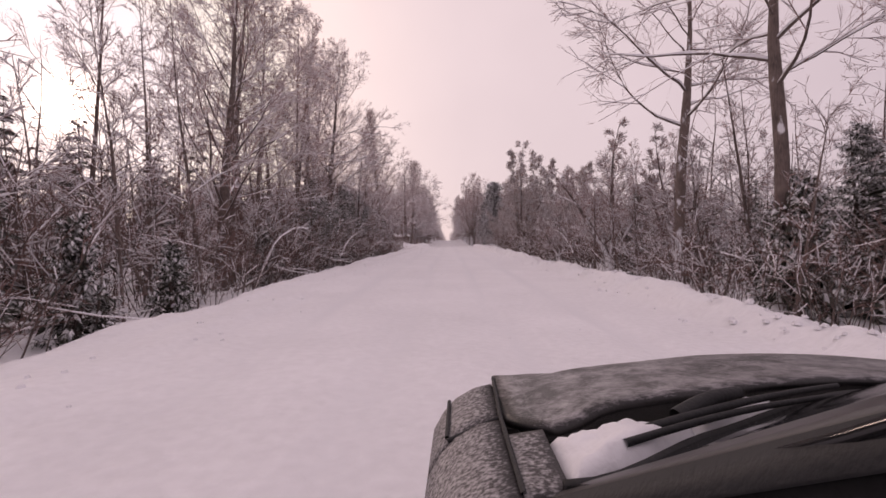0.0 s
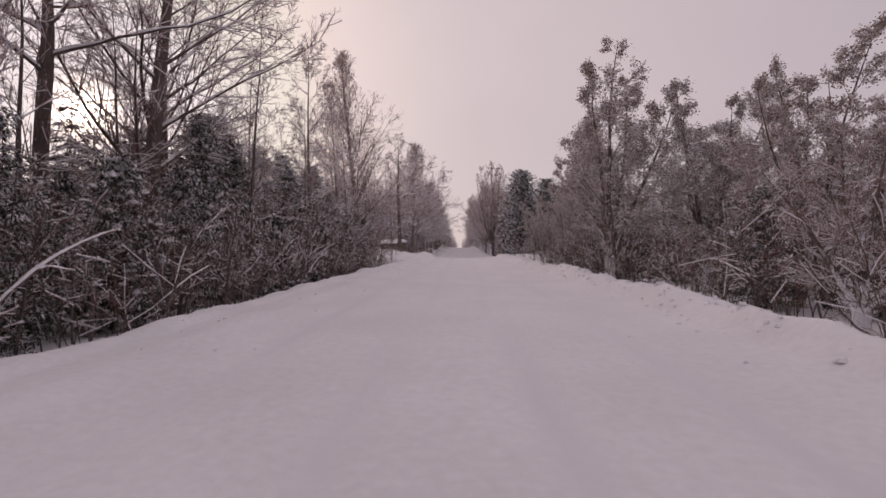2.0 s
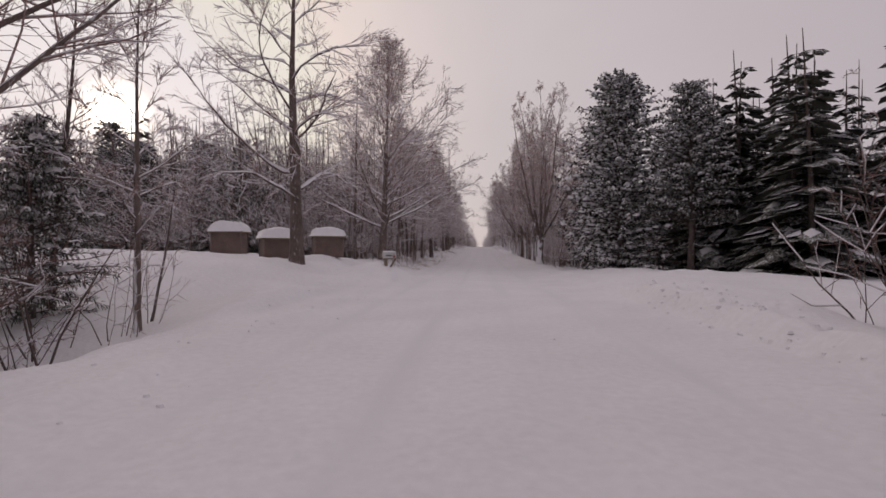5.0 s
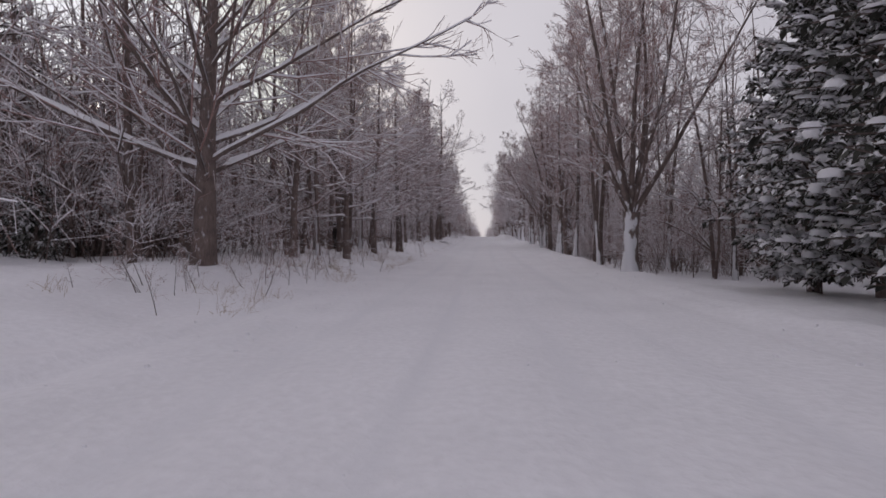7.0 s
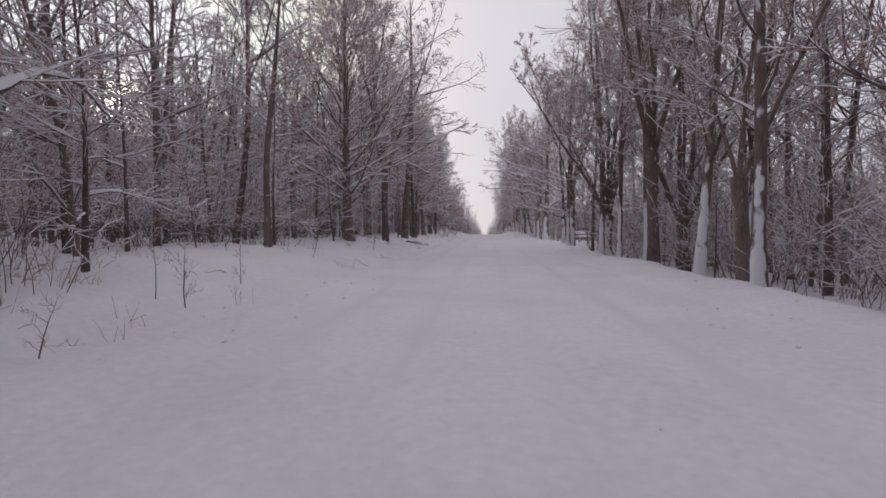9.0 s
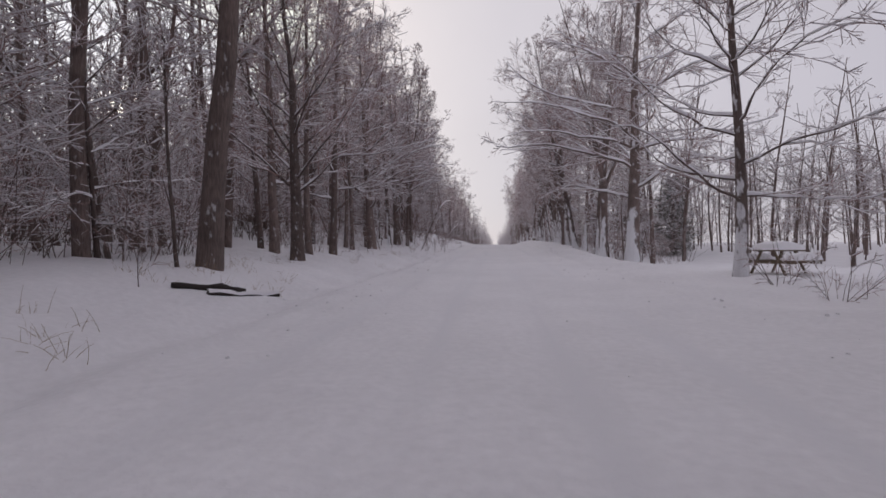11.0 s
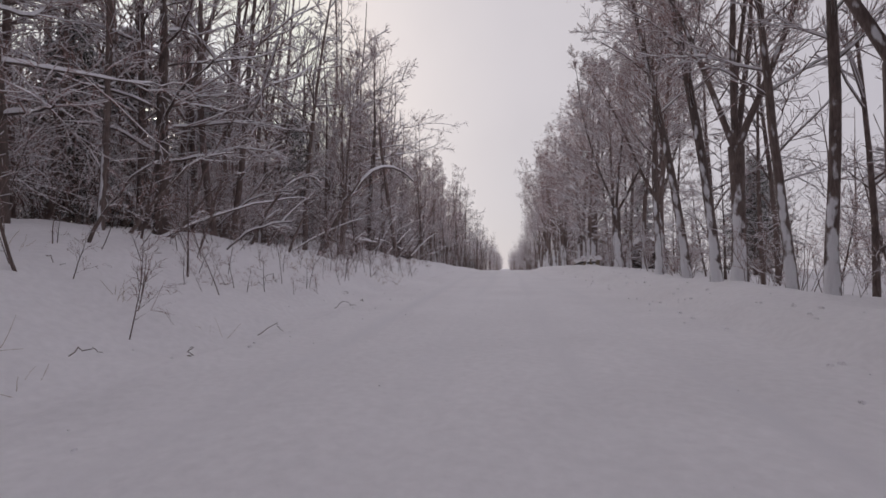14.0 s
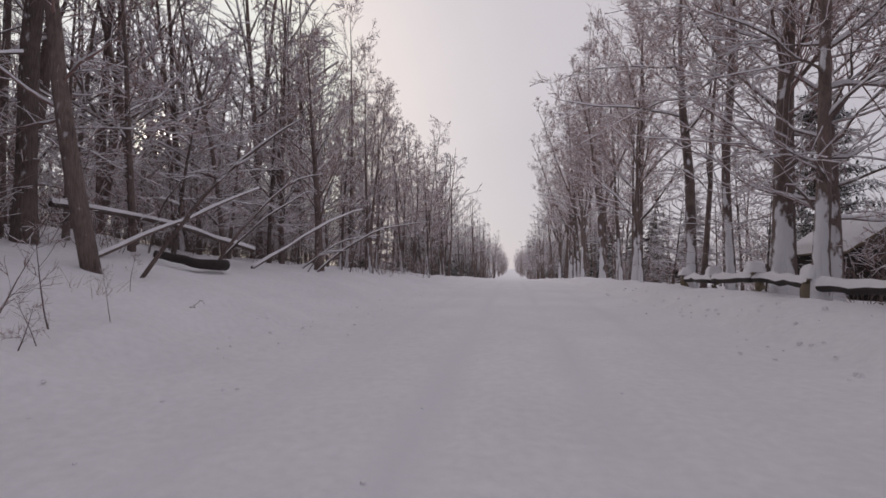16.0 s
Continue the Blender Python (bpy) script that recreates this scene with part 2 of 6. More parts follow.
def box(bm, x, y, z, w, d, h, m=None):
    """A box with its foot's middle at (x, y, z)."""
    made = bmesh.ops.create_cube(bm, size=1, matrix=(m or Matrix()) @ Matrix.Translation((x, y, z + h / 2)) @ Matrix.Diagonal((w, d, h, 1)))
    return made["verts"]


def tubes(P, R, sides):
    """Tapered tubes along many lines at once: P (b, n, 3), R (b, n)."""
    P, R = np.asarray(P, float), np.asarray(R, float)
    b, n, _ = P.shape
    T = np.gradient(P, axis=1)
    T /= np.linalg.norm(T, axis=2, keepdims=True) + 1e-9
    ref = np.where(np.abs(T[..., 2:3]) < 0.9, np.array([0.0, 0, 1]), np.array([1.0, 0, 0]))
    U = np.cross(T, ref)
    U /= np.linalg.norm(U, axis=2, keepdims=True) + 1e-9
    W = np.cross(T, U)
    a = np.linspace(0, 2 * np.pi, sides, endpoint=False)
    ring = U[:, :, None] * np.cos(a)[None, None, :, None] + W[:, :, None] * np.sin(a)[None, None, :, None]
    V = (P[:, :, None] + ring * R[:, :, None, None]).reshape(-1, 3)
    i = np.arange(b)[:, None, None] * n * sides + np.arange(n - 1)[None, :, None] * sides + np.arange(sides)[None, None, :]
    j = np.arange(b)[:, None, None] * n * sides + np.arange(n - 1)[None, :, None] * sides + ((np.arange(sides) + 1) % sides)[None, None, :]
    F = np.stack([i, j, j + sides, i + sides], -1).reshape(-1, 4)
    return V, F


def caps(P, R, thick, rng, cover=0.8):
    """Strips of snow that lie on the upper side of the lines; none on steep ones."""
    P, R = np.asarray(P, float), np.asarray(R, float)
    b, n, _ = P.shape
    T = np.gradient(P, axis=1)
    T /= np.linalg.norm(T, axis=2, keepdims=True) + 1e-9
    flat = np.clip((0.93 - np.abs(T[..., 2])) / 0.4, 0, 1)
    bare = rng.random((b, n)) < cover
    lie = flat * bare
    S = np.cross(T, np.array([0.0, 0, 1]))
    S /= np.linalg.norm(S, axis=2, keepdims=True) + 1e-9
    up = np.cross(S, T)
    up *= np.sign(up[..., 2:3] + 1e-9)
    thick = thick * (0.3 + 0.7 * R / R.max(axis=1, keepdims=True))
    swell = rng.random((b, n)) ** 1.5
    h = (R * 1.15 + thick * (0.35 + 1.0 * swell)) * lie
    w = (R * 0.98 + thick * 0.2 * swell) * np.clip(lie * 3, 0.05, 1)
    low = R * 0.3 * np.clip(lie * 3, 0, 1)
    top = np.maximum(h, R * 0.3)
    mid = low + (top - low) * 0.72
    V = np.stack([P + S * w[..., None] + up * low[..., None], P + S * (w * 0.62)[..., None] + up * mid[..., None], P + up * top[..., None],
                  P - S * (w * 0.62)[..., None] + up * mid[..., None], P - S * w[..., None] + up * low[..., None]], 2)
    if n > 6:
        V, m = V.reshape(-1, 3), 5
    else:
        V, m = V[:, :, ::2].reshape(-1, 3), 3
    i = (np.arange(b)[:, None] * n + np.arange(n - 1)[None, :]) * m
    return V, np.concatenate([np.stack([i + k, i + k + 1, i + k + 1 + m, i + k + m], -1).reshape(-1, 4) for k in range(m - 1)])


def dusting(P, thick, rng, cover=0.8):
    """Thin leaning strips of snow along the upper side of the finest twigs."""
    P = np.asarray(P, float)[rng.random(len(P)) < cover]
    T = P[:, -1] - P[:, 0]
    S = np.cross(T, np.array([0, 0, 1.0]))
    S /= np.linalg.norm(S, axis=1, keepdims=True) + 1e-9
    lean = (S * rng.choice([-1, 1], (len(P), 1)) * thick * 0.7 + np.array([0, 0, thick]))[:, None]
    b, n, _ = P.shape
    V = np.stack([P - lean * 0.15, P + lean], 2).reshape(-1, 3)
    i = (np.arange(b)[:, None] * n + np.arange(n - 1)[None, :]) * 2
    return V, np.stack([i, i + 1, i + 3, i + 2], -1).reshape(-1, 4)


def merged(pieces):
    Vs, Fs, k = [], [], 0
    for V, F in pieces:
        if len(V) == 0:
            continue
        Vs.append(V)
        Fs.append(F + k)
        k += len(V)
    return np.concatenate(Vs), np.concatenate(Fs)


# ---------------------------------------------------------------- trees
def grow(rng, P0, D, L, n, wander, lift):
    """Lines that start at P0 (b, 3) along D and wander, bending up (lift) or down."""
    b = len(P0)
    P = np.zeros((b, n, 3))
    P[:, 0] = P0
    d = D / (np.linalg.norm(D, axis=1, keepdims=True) + 1e-9)
    for k in range(1, n):
        d = d + rng.normal(0, wander, (b, 3)) + np.array([0, 0, 1.0]) * np.asarray(lift).reshape(-1, 1)
        d /= np.linalg.norm(d, axis=1, keepdims=True) + 1e-9
        P[:, k] = P[:, k - 1] + d * (np.asarray(L).reshape(-1, 1) / (n - 1))
    return P


def spread(rng, P, R, count, first, last, angle, shrink, length, up=0.0):
    """Where and how the next order of branches leaves the lines P."""
    b, n, _ = P.shape
    u = rng.uniform(first, last, (b, count))
    u.sort(axis=1)
    x = u * (n - 1)
    k = np.clip(x.astype(int), 0, n - 2)
    f = (x - k)[..., None]
    bi = np.arange(b)[:, None]
    P0 = P[bi, k] * (1 - f) + P[bi, k + 1] * f
    r0 = (R[bi, k] * (1 - f[..., 0]) + R[bi, k + 1] * f[..., 0]) * shrink
    T = P[bi, k + 1] - P[bi, k]
    T /= np.linalg.norm(T, axis=2, keepdims=True) + 1e-9
    Q = rng.normal(0, 1, (b, count, 3))
    Q -= (Q * T).sum(2, keepdims=True) * T
    Q /= np.linalg.norm(Q, axis=2, keepdims=True) + 1e-9
    a = np.radians(rng.normal(angle, 11, (b, count)))[..., None]
    D = T * np.cos(a) + Q * np.sin(a) + np.array([0, 0, up])
    Ln = np.asarray(length).reshape(b, 1) * (1.15 - 0.75 * (u - first) / max(last - first, 1e-6)) * rng.uniform(0.6, 1.2, (b, count))
    return P0.reshape(-1, 3), D.reshape(-1, 3), Ln.ravel(), r0.ravel()


def taper(r0, n, end):
    return np.asarray(r0)[:, None] * np.linspace(1, end, n)[None, :]


def bare_tree_shape(seed, height, radius, first=0.25, limbs=14, branches=7, twigs=6, fork=0, reach=0.42, angle=50, lift=0.05, lean=0.0, twig_r=0.008, snow=0.055, sides=9, cover=0.85, bend=4, tilts=(13, 32), rise=0.03, dense=0.44, acute=45):
    """Trunk and limbs, twigs and snow of a leafless tree, as three pairs of arrays."""
    rng = np.random.default_rng(seed)
    stems = max(1, fork)
    if fork:
        low = height * first
        base = grow(rng, np.zeros((1, 3)), np.array([[lean, 0, 1.0]]), [low], 6, 0.03, 0.0)
        Rb = radius * np.array([[1.45, 1.1, 1.0, 0.97, 0.98, 1.05]])
        az = rng.uniform(0, 6.28) + np.arange(fork) * 6.28 / fork + rng.normal(0, 0.25, fork)
        tilt = np.radians(rng.uniform(*tilts, fork))
        D = np.stack([np.cos(az) * np.sin(tilt), np.sin(az) * np.sin(tilt), np.cos(tilt)], 1)
        P0 = np.repeat(base[:, -1], fork, 0) - np.array([0, 0, 0.15])
        P = grow(rng, P0, D, (height - low) * rng.uniform(0.75, 1.08, fork), 11, 0.07, rise)
        R = taper(radius * rng.uniform(0.45, 0.68, fork), 11, 0.10)
        trunk = [tubes(base, Rb, sides)]
        f0 = 0.12
    else:
        P = grow(rng, np.zeros((1, 3)), np.array([[lean, lean * 0.4, 1.0]]), [height], 14, 0.035, 0.02)
        R = radius * np.array([[1.28, 1.08, 1.0, 0.95, 0.9, 0.83, 0.75, 0.66, 0.57, 0.47, 0.37, 0.27, 0.17, 0.07]])
        trunk, f0 = [], first
    trunk.append(tubes(P, R, sides if not fork else 7))
    snowy = [caps(P, R, snow * 1.4, rng, 0.6)]
    span = height * reach
    P0, D, L, r0 = spread(rng, P, R, max(2, limbs // stems), f0, 0.97, angle, dense, np.full(stems, span * (0.75 if fork else 1.0)))
    r0 = np.clip(r0, 0.012, radius * 0.45)
    joints = 9 if height > 6 else 4
    P1 = grow(rng, P0, D, L, joints, 0.19, lift)
    R1 = taper(r0, joints, 0.08)
    trunk.append(tubes(P1, R1, 5 if height > 6 else 3))
    snowy.append(caps(P1, R1, snow, rng, cover))
    P0, D, L2, r1 = spread(rng, P1, R1, branches, 0.15, 0.98, acute, 0.42, L * 0.5)
    r1 = np.clip(r1, twig_r * 1.3, 0.028)
    P2 = grow(rng, P0, D, L2, bend, 0.22, lift * 0.8)
    R2 = taper(r1, bend, 0.22)
    fine = [tubes(P2, R2, 3)]
    snowy.append(caps(P2, R2, snow * 0.45, rng, cover))
    if twigs:
        P0, D, L3, r2 = spread(rng, P2, R2, twigs, 0.1, 1.0, acute - 3, 0.7, L2 * 0.42 + 0.12)
        P3 = grow(rng, P0, D, L3, 2, 0.2, lift * 0.6)
        R3 = taper(np.full(len(P0), twig_r), 2, 0.5)
        fine.append(ribbons(P3, R3, rng))
        snowy.append(dusting(P3, twig_r * 1.2 + snow * 0.22, rng, cover * 0.85))
    return merged(trunk), merged(fine), merged(snowy)


def crown_tree_shape(seed, height, radius, first=0.2, limbs=36, low=62, high=20, width=0.4, branches=10, twigs=6, sprays=3, stems=1, tilts=(4, 32), skew=(0.0, 0.0), lift=0.04, snow=0.07, twig_r=0.008, wander=0.06, cover=0.85, sides=10, top=0.6, dome=0.6):
    """A leafless tree with a full crown: straight rising limbs, side branches, twigs and fine sprays."""
    rng = np.random.default_rng(seed)
    trunk = []
    if stems > 1:
        foot = grow(rng, np.zeros((1, 3)), np.array([[skew[0] * 0.3, skew[1] * 0.3, 1.0]]), [height * first], 6, 0.02, 0.0)
        trunk.append(tubes(foot, radius * np.array([[1.4, 1.12, 1.0, 0.98, 1.05, 1.2]]), sides))
        az = rng.uniform(0, 6.28) + np.arange(stems) * 2.4 + rng.normal(0, 0.2, stems)
        tilt = np.radians(np.linspace(*tilts, stems) + rng.normal(0, 2, stems))
        D = np.stack([np.cos(az) * np.sin(tilt) + skew[0], np.sin(az) * np.sin(tilt) + skew[1], np.cos(tilt)], 1)
        P0 = np.repeat(foot[:, -1], stems, 0) - np.array([0, 0, 0.2])
        P = grow(rng, P0, D, height * (1 - first) * (1.06 - 0.3 * np.arange(stems) / stems) * rng.uniform(0.9, 1.05, stems), 13, 0.045, 0.02)
        R = taper(radius * rng.uniform(0.34, 0.6, stems) * min(1.0, 2.2 / math.sqrt(stems)), 13, 0.08)
        f, count = 0.1, max(4, limbs // stems)
    else:
        P = grow(rng, np.zeros((1, 3)), np.array([[skew[0], skew[1], 1.0]]), [height], 16, 0.022, 0.02)
        R = radius * np.interp(np.linspace(0, 1, 16), (0, 0.05, 0.12, first + 0.05, top, 1), (1.4, 1.1, 1.0, 0.88, 0.42, 0.05))[None]
        f, count = first, limbs
    trunk.append(tubes(P, R, sides if stems == 1 else 8))
    snowy = [caps(P, R, snow, rng, 0.5)]
    b, n, _ = P.shape
    u = f + (0.97 - f) * ((np.arange(count)[None] + rng.uniform(0, 1, (b, count))) / count)
    x = u * (n - 1)
    k = x.astype(int)
    w, bi = (x - k)[..., None], np.arange(b)[:, None]
    P0 = P[bi, k] * (1 - w) + P[bi, k + 1] * w
    Ru = R[bi, k]
    s = (u - f) / (1 - f)
    az = rng.uniform(0, 6.28, (b, 1)) + np.arange(count)[None] * 2.4 + rng.normal(0, 0.35, (b, count))
    a = np.radians(low + (high - low) * s ** 0.8 + rng.normal(0, 6, (b, count)))
    D = np.stack([np.cos(az) * np.sin(a), np.sin(az) * np.sin(a), np.cos(a)], -1)
    L = (width * height * ((0.78 + 0.22 * np.sin(np.pi * np.minimum(1, s * 1.5))) * (1 - s) ** dome + 0.1) * rng.uniform(0.7, 1.12, (b, count)) * (0.6 if stems > 1 else 1.0)).ravel()
    r0 = np.clip(Ru.ravel() * 0.29 * (L / L.max()) ** 0.4, 0.013, radius * 0.3)
    P1 = grow(rng, P0.reshape(-1, 3), D.reshape(-1, 3), L, 12, wander, lift * 0.7)
    R1 = taper(r0, 12, 0.12)
    trunk.append(tubes(P1, R1, 5))
    snowy.append(caps(P1, R1, snow, rng, cover))
    P0, D, L2, r1 = spread(rng, P1, R1, branches, 0.16, 0.99, 36, 0.5, L * 0.46)
    P2 = grow(rng, P0, D, L2, 4, 0.11, lift * 0.6)
    R2 = taper(np.clip(r1, twig_r * 1.3, 0.03), 4, 0.3)
    fine = [tubes(P2, R2, 3)]
    snowy.append(caps(P2, R2, snow * 0.42, rng, cover))
    P0, D, L3, _ = spread(rng, P2, R2, twigs, 0.1, 1.0, 36, 0.6, L2 * 0.42 + 0.15)
    P3 = grow(rng, P0, D, L3, 3, 0.13, lift * 0.4)
    R3 = taper(np.full(len(P0), twig_r), 3, 0.5)
    fine.append(ribbons(P3, R3, rng))
    snowy.append(dusting(P3, twig_r + snow * 0.16, rng, cover * 0.8))
    if sprays:
        P0, D, L4, _ = spread(rng, P3, R3, sprays, 0.2, 1.0, 34, 0.6, L3 * 0.5 + 0.08)
        P4 = grow(rng, P0, D, L4, 2, 0.1, 0.0)
        fine.append(ribbons(P4, taper(np.full(len(P0), twig_r * 0.7), 2, 0.5), rng))
    return merged(trunk), merged(fine), merged(snowy)


def ribbons(P, R, rng):
    """Flat strips along the lines, each turned its own way."""
    P, R = np.asarray(P, float), np.asarray(R, float)
    b, n, _ = P.shape
    T = P[:, -1] - P[:, 0]
    S = np.cross(T, rng.normal(0, 1, T.shape))
    S /= np.linalg.norm(S, axis=1, keepdims=True) + 1e-9
    V = np.stack([P + S[:, None] * R[..., None], P - S[:, None] * R[..., None]], 2).reshape(-1, 3)
    i = (np.arange(b)[:, None] * n + np.arange(n - 1)[None, :]) * 2
    return V, np.stack([i, i + 1, i + 3, i + 2], -1).reshape(-1, 4)


def far_tree_shape(seed, height, radius, first=0.2, limbs=11, branches=5, twigs=3, reach=0.28, angle=52):
    """A light tree for the depth of the wood."""
    rng = np.random.default_rng(seed)
    P = grow(rng, np.zeros((1, 3)), np.array([[0.05, 0, 1.0]]), [height], 7, 0.05, 0.02)
    R = taper([radius], 7, 0.15)
    trunk = [tubes(P, R, 5)]
    P0, D, L, r0 = spread(rng, P, R, limbs, first, 0.97, angle, 0.5, [height * reach])
    P1 = grow(rng, P0, D, L, 4, 0.16, 0.04)
    R1 = taper(np.clip(r0, 0.015, 0.06), 4, 0.3)
    trunk.append(tubes(P1, R1, 3))
    P0, D, L2, _ = spread(rng, P1, R1, branches, 0.1, 1.0, 45, 0.5, L * 0.5)
    P2 = grow(rng, P0, D, L2, 3, 0.2, 0.02)
    R2 = taper(np.full(len(P0), 0.014), 3, 0.6)
    P0, D, L3, _ = spread(rng, P2, R2, twigs, 0.05, 1.0, 42, 0.5, L2 * 0.55 + 0.15)
    P3 = grow(rng, P0, D, L3, 2, 0.2, 0.0)
    R3 = taper(np.full(len(P0), 0.012), 2, 0.7)
    snowy = [dusting(P1, 0.06, rng, 0.9), dusting(P2, 0.035, rng, 0.8)]
    snowy.append(dusting(P3, 0.024, rng, 0.55))
    return merged(trunk), merged([ribbons(P2, R2, rng), ribbons(P3, R3, rng)]), merged(snowy)


def brush_shape(seed, height, stems=9, shoots=5, cover=0.5):
    """A thicket of thin stems with snow caught in it."""
    rng = np.random.default_rng(seed)
    a, r = rng.uniform(0, 6.28, stems), rng.uniform(0, 0.9, stems)
    P0 = np.stack([np.cos(a) * r, np.sin(a) * r, np.zeros(stems)], 1)
    D = np.stack([np.cos(a) * 0.25, np.sin(a) * 0.25, np.ones(stems)], 1) + rng.normal(0, 0.22, (stems, 3))
    L = height * rng.uniform(0.5, 1.1, stems)
    P = grow(rng, P0, D, L, 5, 0.12, 0.0)
    R = taper(rng.uniform(0.008, 0.018, stems), 5, 0.35)
    P0, D, L1, _ = spread(rng, P, R, shoots, 0.2, 1.0, 45, 0.6, L * 0.4)
    P1 = grow(rng, P0, D, L1, 3, 0.16, -0.03)
    R1 = taper(np.full(len(P0), 0.008), 3, 0.5)
    P0, D, L2, _ = spread(rng, P1, R1, 3, 0.2, 1.0, 45, 0.6, L1 * 0.5)
    P2 = grow(rng, P0, D, L2, 2, 0.2, 0.0)
    R2 = taper(np.full(len(P0), 0.006), 2, 0.6)
    pick = rng.random(len(P2)) < 0.6
    return tubes(P, R, 3), merged([ribbons(P1, R1, rng), ribbons(P2, R2, rng)]), merged([dusting(P1, 0.022, rng, cover), dusting(P2[pick], 0.015, rng, cover)])


def far_spruce_shape(seed, height, reach, whorls=11, per=6):
    rng = np.random.default_rng(seed)
    trunk = tubes(grow(rng, np.zeros((1, 3)), np.array([[0, 0, 1.0]]), [height], 4, 0.01, 0.0), taper([height * 0.015], 4, 0.1), 5)
    V, F, SV, SF = [], [], [], []
    for k in range(whorls):
        u = 0.04 + 0.94 * k / whorls
        for a in rng.uniform(0, 6.28) + np.arange(per) * 6.28 / per:
            a += rng.normal(0, 0.2)
            for _ in range(2):
                b = a + rng.normal(0, 0.3)
                long = (reach * (1 - u) ** 0.8 + 0.2) * rng.uniform(0.6, 1.1)
                d, s = np.array([math.cos(b), math.sin(b), 0]), np.array([-math.sin(b), math.cos(b), 0])
                z = height * u + rng.normal(0, 0.15)
                o, m_, e = d * long * 0.05 + [0, 0, z], d * long * 0.6 + [0, 0, z - 0.02 * long], d * long + [0, 0, z - 0.25 * long]
                w = long * rng.uniform(0.2, 0.34)
                i = len(V)
                V += [o, m_ + s * w - [0, 0, w * 0.5], m_, m_ - s * w - [0, 0, w * 0.5], e]
                F += [(i, i + 1, i + 4, i + 2), (i, i + 2, i + 4, i + 3)]
                if rng.random() < 0.45:
                    j, up = len(SV), np.array([0, 0, 0.02])
                    SV += [m_ * 0.5 + o * 0.5 + up, m_ + s * w * 0.6 - [0, 0, w * 0.25], e * 0.6 + m_ * 0.4 + up, m_ - s * w * 0.6 - [0, 0, w * 0.25], m_ + up * 3]
                    SF += [(j, j + 1, j + 2, j + 4), (j, j + 4, j + 2, j + 3)]
    return trunk, (np.array(V), np.array(F)), (np.array(SV), np.array(SF))


def bare_tree(shape, bark, label, name="bare_tree"):
    """A leafless tree, once, at the origin: trunk with limbs, crown of twigs, snow."""
    top = tagged(new(name), label, "tree")
    stem = part("trunk" if name == "bare_tree" else "stem", quads("trunk", *shape[0], bark), top)
    if name != "bare_tree":
        tagged(stem, kind="stuff")
    tagged(part("crown", quads("crown", *shape[1], TWIG), top), kind="stuff")
    tagged(part("snow", quads("snow", *shape[2], SNOW_CAP), top, "fresh snow lying on the branches"), kind="stuff")
    return top


def leafy(shape, seed, count, size):
    """Clumps of withered leaves that still hang on the twigs, and the snow that they hold."""
    rng = np.random.default_rng(seed)
    V = shape[1][0]
    C = V[rng.integers(int(len(V) * 0.3), len(V), count)] + rng.normal(0, 0.08, (count, 3))

    def flakes(C, s, flat):
        D = rng.normal(0, 1, C.shape) * np.array([1, 1, flat])
        D /= np.linalg.norm(D, axis=1, keepdims=True)
        S = np.cross(D, rng.normal(0, 1, C.shape))
        S /= np.linalg.norm(S, axis=1, keepdims=True) + 1e-9
        l = s * rng.uniform(0.6, 1.3, (len(C), 1))
        W = np.stack([C - D * l, C + S * l * 0.55, C + D * l, C - S * l * 0.55], 1).reshape(-1, 3)
        return W, np.arange(len(C) * 4).reshape(-1, 4)
    return flakes(C, size, 0.8), flakes(C[: count * 2 // 3] + np.array([0, 0, size * 0.35]), size * 0.9, 0.25)


def leafy_tree(shape, seed, label):
    top = bare_tree(shape, BARK_WHITE, label)
    leaves, pads = leafy(shape, seed, 30000, 0.055)
    tagged(part("foliage", quads("foliage", *leaves, OLDLEAF), top, "withered brown leaves"), kind="stuff")
    tagged(part("snow", quads("snow", *pads, SNOW_CAP), top, "snow held by the leaves"), kind="stuff")
    return top


